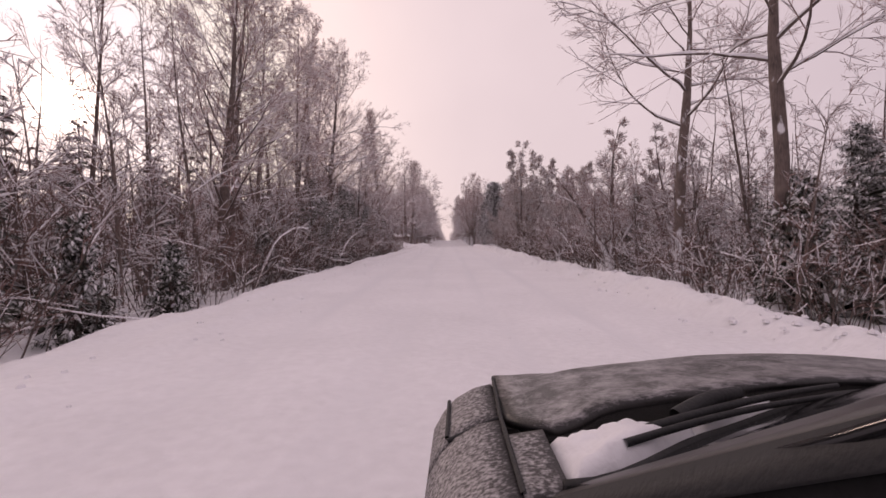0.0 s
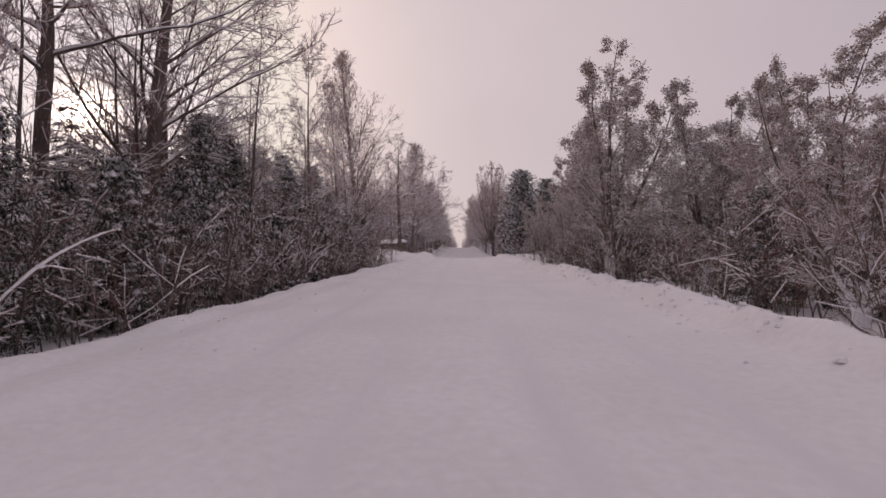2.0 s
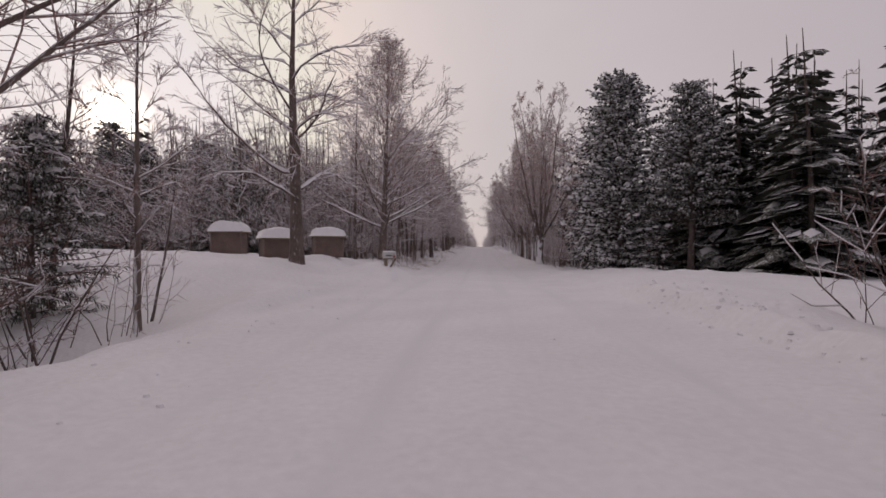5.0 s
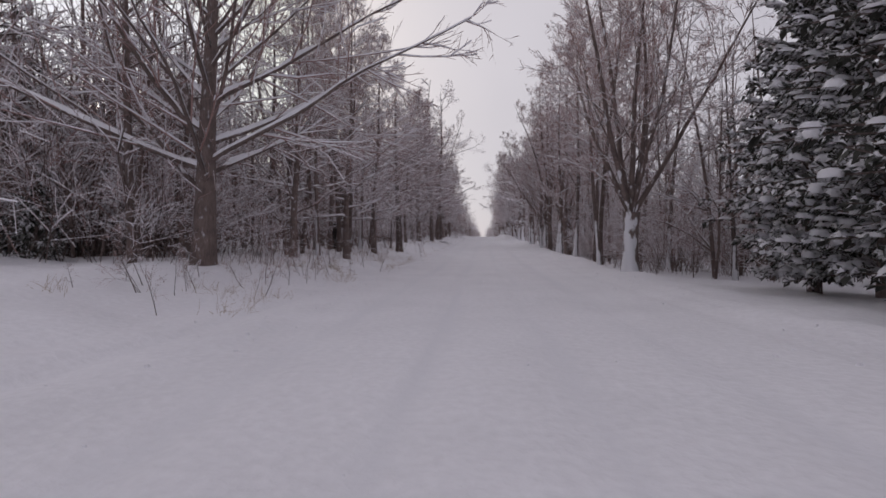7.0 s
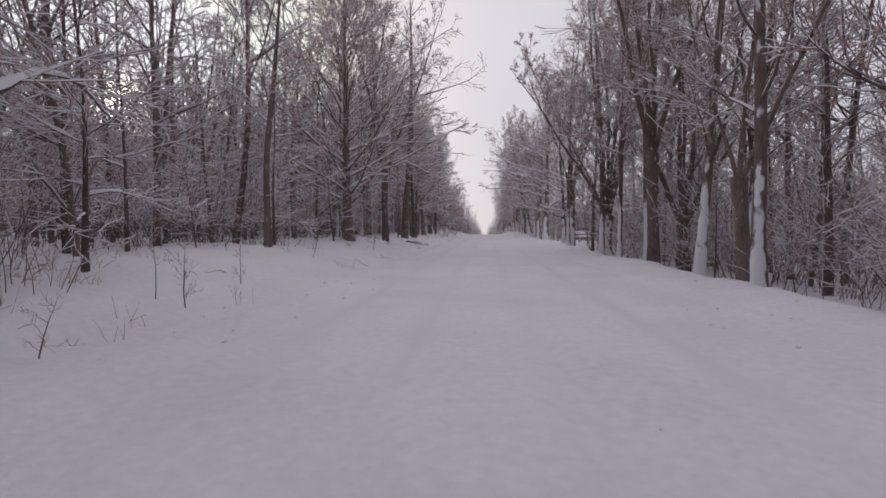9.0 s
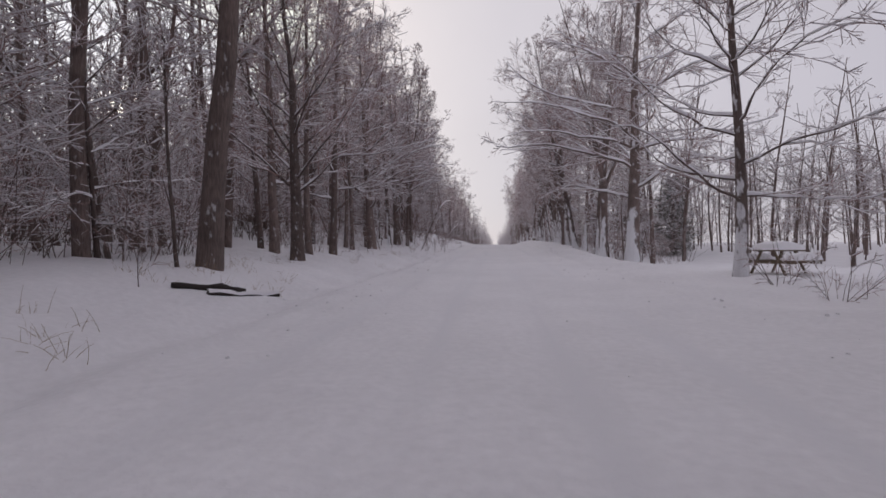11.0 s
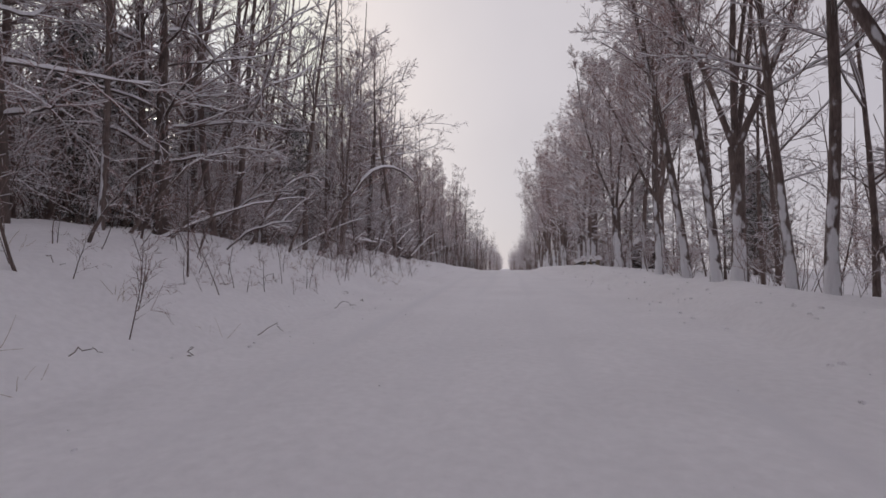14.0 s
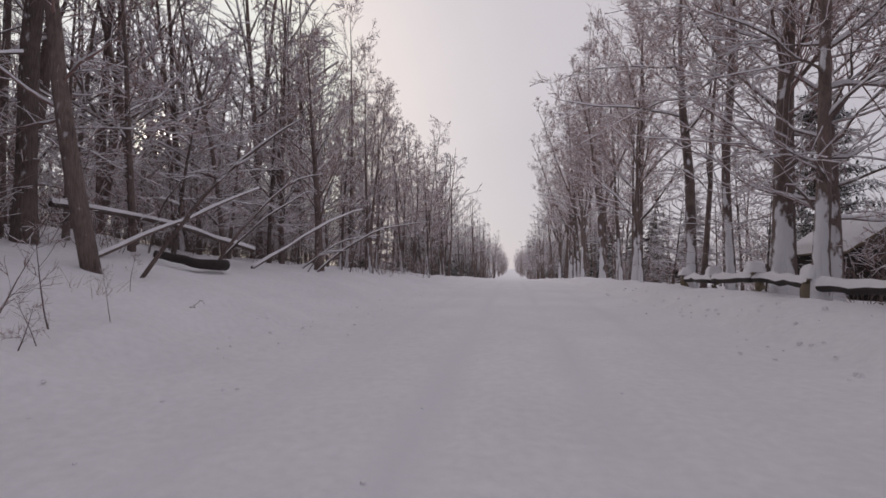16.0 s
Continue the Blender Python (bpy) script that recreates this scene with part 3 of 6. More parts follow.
def spruce_shape(seed, height, reach, whorls=26, per=7, droop=-0.10, bare=0.08, pads=1.0, plump=1.0, count=16, dead=0, width=0.22, longest=0.46, clumps=0.0, point=0.75, load=1.0):
    """Trunk, needle sprays and snow pads of a conifer."""
    rng = np.random.default_rng(seed)
    trunk = tubes(grow(rng, np.zeros((1, 3)), np.array([[0, 0, 1.0]]), [height], 10, 0.015, 0.0), taper([height * 0.016 + 0.05], 10, 0.08), 8)
    P0, D, L = [], [], []
    for k in range(whorls):
        u = bare + (1 - bare) * (k + rng.uniform(-0.3, 0.3)) / whorls
        z = height * min(max(u, 0.02), 0.985)
        long = reach * (1 - u) ** point * min(1, 0.55 + 1.8 * u) + 0.15
        for a in rng.uniform(0, 6.28) + np.arange(per) * 6.28 / per + rng.normal(0, 0.25, per):
            P0.append((0, 0, z + rng.normal(0, 0.12)))
            D.append((math.cos(a), math.sin(a), 0.25 + 0.5 * u))
            L.append(long * rng.uniform(0.65, 1.15))
    P0, D, L = np.array(P0), np.array(D), np.array(L)
    P = grow(rng, P0, D, L, 6, 0.06, droop)
    wood = tubes(P, taper(0.012 + 0.008 * L, 6, 0.3), 3)
    # sprays: bent diamonds of needles that hang from both sides of each branch
    Q0, QD, QL, _ = spread(rng, P, np.full(P.shape[:2], 0.01), count, 0.12, 1.0, 50, 1.0, 0.22 + 0.20 * L, up=-0.05)
    QL = np.clip(QL, 0.14, longest) * plump
    QD /= np.linalg.norm(QD, axis=1, keepdims=True)
    S = np.cross(QD, np.array([0, 0, 1.0])) + rng.normal(0, 0.25, QD.shape)
    S /= np.linalg.norm(S, axis=1, keepdims=True) + 1e-9
    w = (QL * width)[:, None]
    A = Q0
    M = Q0 + QD * (QL * 0.5)[:, None] + np.array([0, 0, 0.03])
    B = Q0 + QD * QL[:, None] - np.array([0, 0, 1.0]) * (QL * 0.22)[:, None]
    l, r = M + S * w - np.array([0, 0, 1.0]) * w * 0.5, M - S * w - np.array([0, 0, 1.0]) * w * 0.5
    V = np.stack([A, l, M, r, B], 1).reshape(-1, 3)
    i = np.arange(len(A))[:, None] * 5
    F = np.concatenate([i + np.array([0, 1, 4, 2]), i + np.array([0, 2, 4, 3])])
    # snow pads on some of the sprays
    pick = rng.random(len(A)) < 0.42 * pads
    a, m_, b_, s_, w_ = A[pick], M[pick], B[pick], S[pick], w[pick] * rng.uniform(0.6, 1.15, (pick.sum(), 1))
    up = np.array([0, 0, 1.0])
    lift = rng.uniform(0.03, 0.09, (pick.sum(), 1))
    pa, pb = a * 0.75 + m_ * 0.25 + up * 0.012, b_ * 0.75 + m_ * 0.25 + up * 0.012
    pl, pr, pt = m_ + s_ * w_ * 0.9 - up * w_ * 0.3, m_ - s_ * w_ * 0.9 - up * w_ * 0.3, m_ + up * lift
    SV = np.stack([pa, pl, pb, pr, pt], 1).reshape(-1, 3)
    i = np.arange(len(pa))[:, None] * 5
    SF = np.concatenate([i + np.array([0, 1, 2, 4]), i + np.array([0, 4, 2, 3])])
    bare_wood, bare_snow = [], []
    if clumps:
        # rounded loads of snow on the outer boughs
        C = P[:, 1:-1].reshape(-1, 3)
        A2 = np.repeat((P[:, -1] - P[:, 0])[:, None], P.shape[1] - 2, 1).reshape(-1, 3)
        keep = (rng.random(len(C)) < clumps) & (C[:, 2] > height * (bare + 0.1 * (dead > 0)))
        C, A2 = C[keep] + np.array([0, 0, 0.02]), A2[keep] * np.array([1, 1, 0.3])
        A2 /= np.linalg.norm(A2, axis=1, keepdims=True) + 1e-9
        S2 = np.cross(A2, up)
        hl, hw, hh = load * rng.uniform(0.14, 0.3, (len(C), 1)), load * rng.uniform(0.09, 0.2, (len(C), 1)), load * rng.uniform(0.06, 0.14, (len(C), 1))
        rings = []
        for size, rise in ((1.0, -0.45), (0.94, 0.25), (0.58, 0.85)):
            rings += [C + A2 * hl * size * math.cos(q) * rng.uniform(0.78, 1.18, (len(C), 1)) + S2 * hw * size * math.sin(q) * rng.uniform(0.78, 1.18, (len(C), 1)) + up * hh * (rise + rng.normal(0, 0.08, (len(C), 1))) for q in np.arange(8) * math.pi / 4]
        CV = np.stack([C + up * hh] + rings, 1).reshape(-1, 3)
        i = np.arange(len(C))[:, None] * 25
        faces = [(0, 17 + k, 18 + k, 17 + (k + 2) % 8) for k in (0, 2, 4, 6)] + [(1 + 8 * j + k, 1 + 8 * j + (k + 1) % 8, 9 + 8 * j + (k + 1) % 8, 9 + 8 * j + k) for j in (0, 1) for k in range(8)]
        bare_snow.append((CV, np.concatenate([i + np.array(f) for f in faces])))
    if dead:
        # dead lower limbs without needles, bent down at first and up at the tip
        a = rng.uniform(0, 6.28, dead)
        Z = rng.uniform(0.03, bare + 0.12, dead) * height
        B0 = np.stack([0 * a, 0 * a, Z], 1)
        B = grow(rng, B0, np.stack([np.cos(a), np.sin(a), rng.normal(-0.25, 0.15, dead)], 1), reach * rng.uniform(0.45, 0.95, dead), 7, 0.08, 0.05)
        BR = taper(np.full(dead, 0.022), 7, 0.3)
        T0, TD, TL, _ = spread(rng, B, BR, 5, 0.3, 1.0, 40, 0.5, np.full(dead, 0.7))
        T = grow(rng, T0, TD, TL, 3, 0.15, 0.0)
        bare_wood = [tubes(B, BR, 4), tubes(T, taper(np.full(len(T0), 0.009), 3, 0.4), 3)]
        bare_snow.append(caps(B, BR, 0.02, rng, 0.4))
    return merged([trunk, wood] + bare_wood), (V, F), merged([(SV, SF)] + bare_snow)


def conifer(shape, label, name="spruce_tree", mat=None):
    top = tagged(new(name), label, "tree")
    part("trunk", quads("trunk", *shape[0], BARK), top)
    tagged(part("crown", quads("crown", *shape[1], mat or NEEDLE), top), kind="stuff")
    tagged(part("snow", quads("snow", *shape[2], SNOW_CAP), top, "pads of snow on the boughs"), kind="stuff")
    return top

# ---------------------------------------------------------------- ground
EDGE_LEFT, EDGE_RIGHT = 4.3, 3.8
# metres along the road: how high the ground lies beside it, at 0.6, 1.6, 4 and 12 m past the road's edge
LEFT = [(-60, (-0.06, -0.62, -1.05, -0.95)), (82, (-0.06, -0.62, -1.05, -0.95)), (89, (0.22, 0.1, -0.1, 0.0)), (94, (0.02, 0.25, 0.95, 1.3)), (106, (0.02, 0.25, 0.95, 1.3)), (112, (0.0, 0.16, 0.65, 0.95)),
        (120, (0.02, 0.28, 0.65, 0.75)), (150, (-0.03, 0.25, 0.65, 0.8)), (180, (-0.09, 0.1, 0.58, 0.85)), (196, (-0.1, 0.08, 0.55, 1.1)), (205, (-0.1, 0.1, 0.75, 1.65)), (212, (-0.08, 0.22, 1.3, 2.4)), (226, (-0.05, 0.35, 1.45, 2.3)),
        (238, (-0.02, 0.35, 0.95, 2.1)), (250, (0.0, 0.3, 0.95, 2.5)), (266, (0.0, 0.2, 0.7, 1.5)), (300, (0.1, 0.3, 0.5, 0.8)), (3000, (0.1, 0.3, 0.5, 0.8))]
RIGHT = [(-60, (0.30, -0.05, -0.7, -0.8)), (75, (0.30, -0.05, -0.7, -0.8)), (87, (0.45, 0.4, -0.1, -0.2)), (96, (0.1, 0.2, 0.45, 0.1)), (106, (0.06, 0.12, 0.35, 0.0)), (114, (0.04, 0.08, -0.1, -0.3)), (125, (0.05, 0.1, -0.4, -0.6)),
         (165, (0.06, 0.12, -0.5, -0.7)), (177, (0.06, 0.1, 0.14, 0.1)), (185, (0.06, 0.1, 0.12, 0.05)), (200, (0.15, 0.25, -0.5, -0.8)), (215, (0.30, 0.45, 0.1, -0.5)), (240, (0.30, 0.5, 0.3, 0.0)),
         (300, (0.2, 0.2, -0.2, -0.2)), (3000, (0.2, 0.2, -0.2, -0.2))]


def hump(x, y, size):
    return noise.noise((x / size, y / size, 3.7))


side_rows = {}


def ground_z(x, y):
    """The height of the snow at a place."""
    key = round(y, 2)
    if key not in side_rows:
        side_rows[key] = [[glide([(r[0], r[1][k]) for r in table], y) for k in range(4)] for table in (LEFT, RIGHT)]
    h = side_rows[key][0 if x < 0 else 1]
    u = -x - (EDGE_LEFT - 0.9 * min(1, max(0, (y - 112) / 50))) if x < 0 else x - EDGE_RIGHT
    z = road_z(y) + 0.87 * math.exp(-((x + 4.5) ** 2 / 1.9 + (y - 98.5) ** 2 / 8))
    if u > 0:
        z += 0.07 * min(1, u / 0.14) * max(0, 0.55 + hump(x * 0.3, y, 1.6)) + min(1, u / 0.2) * max(0, 1 - u / 1.6) * 0.07 * hump(x, y, 0.28)
        z += 0.12 * math.exp(-((x + 9.0) ** 2 + (y - 103.0) ** 2) / 8)
        z += glide([(0, 0), (0.6, h[0]), (1.6, h[1]), (4.0, h[2]), (12.0, h[3]), (40.0, h[3] + 0.3)], u)
        if x < 0 and y > 92:
            z += min(1, u) * (0.10 * hump(x + 4, y, 0.8) + 0.05 * hump(x, y + 7, 0.4))
        if x > 0 and y < 92 and u < 2.2:
            z += min(1, u * 3) * (0.13 * hump(x, y, 0.7) + 0.09 * hump(x + 9, y, 0.33))
        k = min(1, u / 0.8)
        z += k * (0.12 * hump(x, y, 1.3) + 0.06 * hump(x, y, 0.45) + 0.16 * hump(x, y, 5.0))
    else:
        z += 0.012 * hump(x, y, 0.5) + 0.02 * hump(x * 2, y / 3, 1.0)
        for rut in (-2.3, -0.75, 0.75, 2.3):
            z -= 0.03 * math.exp(-((x - rut - 0.1 * hump(0, y, 9)) / 0.21) ** 2)
        if x < -3.2:
            z += 0.055 * min(1, (-3.2 - x - 0.1 * hump(1, y, 2.5)) / 0.14 if -3.2 - x > 0.1 * hump(1, y, 2.5) else 0) * max(0, min(1, (x + 4.3) / 0.8)) * max(0, 0.6 + 1.1 * hump(x, y, 0.7))
        z += 0.03 * math.exp(-((x + 3.6) / 0.35) ** 2) + 0.03 * math.exp(-((x - 3.7) / 0.4) ** 2)
    return z


xs = [-2500, -1200, -500, -250, -120, -70, -50, -40, -33, -28, -24, -21] + [-19 + 1.0 * k for k in range(7)] + [-12 + 0.5 * k for k in range(12)]
xs += [-6 + 0.25 * k for k in range(4)] + [-5 + 0.12 * k for k in range(15)] + [-3.2 + 0.2 * k for k in range(33)] + [3.5 + 0.1 * k for k in range(17)] + [5.25 + 0.25 * k for k in range(3)] + [6 + 0.5 * k for k in range(12)] + [12 + 1.0 * k for k in range(8)] + [21, 24, 28, 33, 40, 50, 70, 120, 250, 500, 1200, 2500]
ys = [-2500, -900, -300, -100, -50, -30] + [-20 + 1.0 * k for k in range(20) if k % 2] + [0.4 * k for k in range(725)] + [290 + 2.0 * k for k in range(60)] + [420, 450, 500, 600, 800, 1200, 1800, 2600]
V = [(x, y, ground_z(x, y) if abs(x) < 60 and -100 < y < 600 else road_z(y) - 0.3) for y in ys for x in xs]
n = len(xs)
F = [(j * n + i, j * n + i + 1, (j + 1) * n + i + 1, (j + 1) * n + i) for j in range(len(ys) - 1) for i in range(n - 1)]
tagged(new("ground", quads("ground", V, F, ROAD_SNOW)), "snow-covered road and verges under fresh snow", "ground", kind="structure")

# ---------------------------------------------------------------- the wood
def stand(ob, x, y, turn=0.0, size=1.0, tilt=(0, 0), sink=0.08):
    """Set a copy of a tree on the ground."""
    return copy_thing(ob, pose(x, y, ground_z(x, y) - sink * size, tilt[0], tilt[1], turn) @ Matrix.Diagonal((size, size, size, 1)))


big_shapes = [(crown_tree_shape(11, 15, 0.25, first=0.18, limbs=32, low=58, high=24, width=0.38, dome=0.4), "spreading leafless maple with snow along its limbs"),
              (crown_tree_shape(12, 16, 0.15, first=0.16, limbs=32, low=80, high=38, width=0.28, lift=0.03, snow=0.08, wander=0.14, dome=0.4), "tall leafless tree with long snow-laden side limbs"),
              (crown_tree_shape(13, 14, 0.20, first=0.24, limbs=30, low=48, high=22, width=0.46, stems=3, tilts=(8, 30), wander=0.09), "forked leafless tree with snow-dusted twigs"),
              (crown_tree_shape(14, 17, 0.13, first=0.3, limbs=28, low=52, high=28, width=0.22, wander=0.08, dome=0.3), "slender leafless tree with snow on its twigs"),
              (bare_tree_shape(15, 16, 0.19, first=0.36, limbs=20, branches=9, twigs=7, reach=0.32, angle=66, lift=0.02), "old leafless oak with high snowy limbs"),
              (crown_tree_shape(16, 16.5, 0.27, first=0.145, limbs=110, low=48, high=14, width=0.50, branches=8, sprays=3, stems=8, tilts=(3, 36), skew=(-0.03, 0.0), twig_r=0.009, snow=0.05, lift=0.03, cover=0.9), "broad leafless maple with a dense fan of fine twigs"),
              (crown_tree_shape(17, 16.5, 0.18, first=0.13, limbs=34, low=78, high=34, width=0.36, lift=0.035, snow=0.095, wander=0.16), "leafless tree with long low limbs under thick snow"),
              (crown_tree_shape(18, 17.5, 0.19, first=0.24, limbs=52, low=44, high=20, width=0.46, branches=9, stems=5, tilts=(3, 24), snow=0.05, wander=0.08), "tall leafless roadside tree arching over the road"),
              (crown_tree_shape(26, 17.5, 0.28, first=0.115, limbs=76, low=66, high=14, width=0.50, branches=10, snow=0.11, lift=0.03, wander=0.05, top=0.5, twig_r=0.011), "large leafless maple with rows of straight snow-laden limbs"),
              (crown_tree_shape(27, 22, 0.34, first=0.16, limbs=60, low=50, high=15, width=0.36, branches=11, snow=0.05, wander=0.05, twig_r=0.011), "very tall leafless maple with a broad fan of twigs"),
              (crown_tree_shape(28, 14.5, 0.25, first=0.17, limbs=26, low=84, high=36, width=0.42, lift=0.02, snow=0.10, wander=0.13), "old leafless oak with crooked snow-laden limbs over the yard"),
              (crown_tree_shape(29, 16, 0.19, first=0.36, limbs=22, low=74, high=30, width=0.44, lift=0.02, snow=0.075, wander=0.13), "old leafless oak with high sweeping snowy limbs"),
              (crown_tree_shape(30, 5.5, 0.20, first=0.16, limbs=64, low=66, high=26, width=0.5, branches=8, stems=5, tilts=(12, 50), snow=0.07, wander=0.13, twigs=6, sprays=2), "squat gnarled tree plastered with snow")]
BIG_LEFT = [bare_tree(s, BARK, label) for s, label in big_shapes]
BIG_LEFT.insert(5, None)
BIG_RIGHT = [bare_tree(s, BARK_WHITE, label) for s, label in big_shapes]
BIG_RIGHT.insert(5, None)
MID = [bare_tree(crown_tree_shape(20 + k, 12 + 1.2 * k, 0.085 + 0.012 * k, first=0.3 - 0.04 * k, limbs=22, low=58, high=30, width=0.24, dome=0.3, branches=7, twigs=5, sprays=2, twig_r=0.010, sides=6, snow=0.055, wander=0.10), BARK_WHITE if k != 2 else BARK, "young leafless forest tree dusted with snow") for k in range(5)]
LAYERED = [bare_tree(crown_tree_shape(34 + k, 6.0 + 1.3 * k, 0.05 + 0.01 * k, first=0.12, limbs=26, low=88, high=48, width=0.40 - 0.03 * k, branches=7, twigs=5, sprays=0, twig_r=0.007, lift=0.005, snow=0.055, wander=0.12, sides=6, dome=0.4), BARK, "young tree with level tiers of snow-covered branches") for k in range(3)]
SAP = [bare_tree(bare_tree_shape(40 + k, 3.2 + 0.6 * (k % 4), 0.028 + 0.004 * (k % 4), first=0.12, limbs=13, branches=5, twigs=3, reach=0.38, angle=42, twig_r=0.006, snow=0.028, sides=5, cover=0.95 if k < 4 else 0.35, bend=3), BARK, "snow-laden leafless sapling at the wood's edge" if k < 4 else "bare brown sapling at the wood's edge", "sapling") for k in range(7)]
FIR = [conifer(spruce_shape(60, 14.5, 4.6, whorls=34, per=9, plump=1.0, pads=1.0, count=40, bare=0.26, dead=40, width=0.27, longest=0.24, clumps=0.3, point=0.4), "tall dark spruce with snow on its boughs", mat=NEEDLE_DARK),
       conifer(spruce_shape(61, 9, 2.9, whorls=24, per=8, point=0.6, count=42, longest=0.3, width=0.115), "dark spruce with snow on its boughs"),
       conifer(spruce_shape(62, 3.2, 1.3, whorls=13, per=6, bare=0.02), "small snow-dusted spruce in the undergrowth"),
       conifer(spruce_shape(63, 13.5, 4.3, whorls=32, per=9, pads=2.4, count=38, bare=0.05, width=0.36, longest=0.27, droop=-0.06, clumps=0.95, point=0.6, load=1.25), "broad spruce loaded with thick snow", mat=NEEDLE_DARK),
       conifer(spruce_shape(64, 6.5, 2.7, whorls=19, per=8, bare=0.03, droop=-0.10, count=44, pads=0.5, clumps=0.15, point=0.5, longest=0.28, width=0.115), "bushy dark hemlock with snow on its drooping boughs", "hemlock_tree"),
       conifer(spruce_shape(65, 13.6, 5.0, whorls=34, per=11, pads=1.2, count=36, bare=0.03, width=0.32, longest=0.27, droop=-0.07, clumps=0.85, point=0.40), "broad round-topped dark cedar loaded with snow", "cedar_tree", mat=NEEDLE_DARK)]
LEAFY = leafy_tree(crown_tree_shape(19, 12, 0.30, first=0.13, limbs=75, low=62, high=30, width=0.52, branches=9, twigs=6, sprays=1, stems=5, tilts=(5, 34), snow=0.09, wander=0.15), 71, "gnarled oak with withered leaves holding snow")
models = [LEAFY] + [b for b in BIG_LEFT + BIG_RIGHT if b] + MID + LAYERED + SAP + FIR
PLACED = []


def plant(ob, x, y, size=1.0, turn=None, tilt=(0, 0), group="trees along the road"):
    rng = random.Random(int(x * 131 + y * 17))
    t = stand(ob, x, y, rng.uniform(0, 360) if turn is None else turn, size, tilt)
    tagged(t, group=group)
    PLACED.append((x, y))
    return t


# the large trees beside the road: which, metres to the right, metres along, size, degrees of lean
RIGHT_ENTRY = [(12, 8.0, 21.0, 0.95), (12, 8.3, 15.8, 0.95), (3, 8.4, 10.3, 0.85), (13, 8.2, 29.5, 1.35), (13, 9.8, 25.5, 1.2), (13, 8.0, 41, 0.85), (5, 11, 47, 0.68), (5, 7.7, 57.2, 0.98), (5, 10.8, 53.5, 0.75), (5, 10.5, 72, 0.72), (5, 11, 80, 0.66), (5, 7.6, 79, 0.5), (5, 8.7, 82.5, 0.55), (5, 9.4, 76, 0.6), (3, 8.2, 63, 0.6), (6, 5.6, 124.8, 1)]
RIGHT_AVENUE = [(3, 6.6, 134.6, 0.95), (3, 7, 138, 0.85), (2, 7, 149.5, 0.9), (8, 6.3, 155, 1), (6, 8.5, 158, 0.9), (8, 6.4, 174, 1), (6, 7.0, 165.8, 1.0), (7, 6.9, 181.6, 0.9), (11, 6.5, 191.8, 1.15), (3, 6.5, 200, 0.85), (8, 6.3, 197.5, 1), (1, 6.6, 205.5, 0.95), (12, 6.4, 208.4, 1.05, -10), (1, 6.75, 207.6, 1.0, 9)]
RIGHT_END = [(0, 6.6, 215.2, 1.0, -2), (12, 6.6, 218.0, 0.95, -6), (8, 6.6, 221, 1), (3, 6.6, 223, 0.9), (8, 6.9, 228, 1), (3, 6.8, 232.2, 1.1, -6), (3, 7.1, 230.2, 1.15, -4), (3, 6.3, 234, 0.95), (2, 6.6, 243, 1), (1, 6.3, 252.5, 1), (3, 6.9, 258.5, 1.05), (12, 7.0, 262.5, 1), (0, 6.2, 268, 1), (3, 7.6, 238, 0.95), (3, 8.4, 244.5, 1), (1, 7.3, 247.6, 0.9), (7, 8.2, 255.4, 0.85), (3, 8.9, 250.5, 0.9), (0, 7.2, 255.9, 1.1), (8, 8.3, 241, 0.9), (3, 9.4, 253.5, 0.85), (8, 6, 277, 1), (8, 6.2, 288, 1), (8, 6.2, 298, 1), (8, 6.2, 310, 1)]
LEFT_ENTRY = [(0, -9.75, 25, 1), (1, -10.5, 31, 1), (3, -10, 37, 1), (3, -11.2, 36, 0.9), (0, -10.5, 47.8, 1.25), (3, -11.5, 42, 1.1), (12, -11.5, 44.5, 1.1), (0, -13, 53, 1.25), (3, -10.6, 28, 1.1), (12, -12.5, 34, 1.1), (1, -9.5, 64, 0.95), (3, -10, 74, 0.9), (10, -10.4, 83.5, 1.0), (11, -7.5, 96.8, 1), (9, -7.9, 118, 1.0), (7, -7.6, 124.2, 0.75)]
LEFT_AVENUE = [(7, -6.6, 128.6, 0.8), (3, -7.7, 131.2, 0.9), (7, -6.4, 134.0, 0.78), (11, -5.95, 140.5, 0.82), (3, -9, 134, 0.9), (3, -9, 137, 0.9), (9, -7.3, 163, 0.92), (3, -7.2, 152, 0.8), (8, -6.5, 169.3, 1), (4, -6.5, 177.6, 1.3), (0, -6.4, 182.8, 0.75, -2), (1, -8, 184.7, 1), (1, -7, 188.5, 0.95)]
LEFT_END = [(11, -7.1, 196.3, 0.88, -2), (8, -7, 209, 0.95), (3, -8.5, 195.7, 0.8), (11, -7.2, 204.8, 0.88, -1), (3, -6.5, 205.2, 0.8), (3, -6.6, 207.6, 0.7), (3, -8, 198.5, 0.8), (3, -8.5, 207, 0.85), (2, -8, 213, 0.7), (7, -9.6, 220.5, 0.85), (11, -10, 226, 0.8), (3, -11.5, 230, 0.9), (2, -9, 240, 0.8), (12, -10.2, 250.6, 1.0), (0, -8, 262, 0.65), (3, -8.5, 272, 0.7), (2, -8, 284, 0.7)]
for k, x, y, s, *lean in RIGHT_ENTRY + RIGHT_AVENUE + RIGHT_END + LEFT_ENTRY + LEFT_AVENUE + LEFT_END:
    plant(LEAFY if k == 5 else (BIG_LEFT if x < 0 or 130 < y < 164 else BIG_RIGHT)[k], x, y, s, 0 if lean else None, (0, lean[0] if lean else 0))

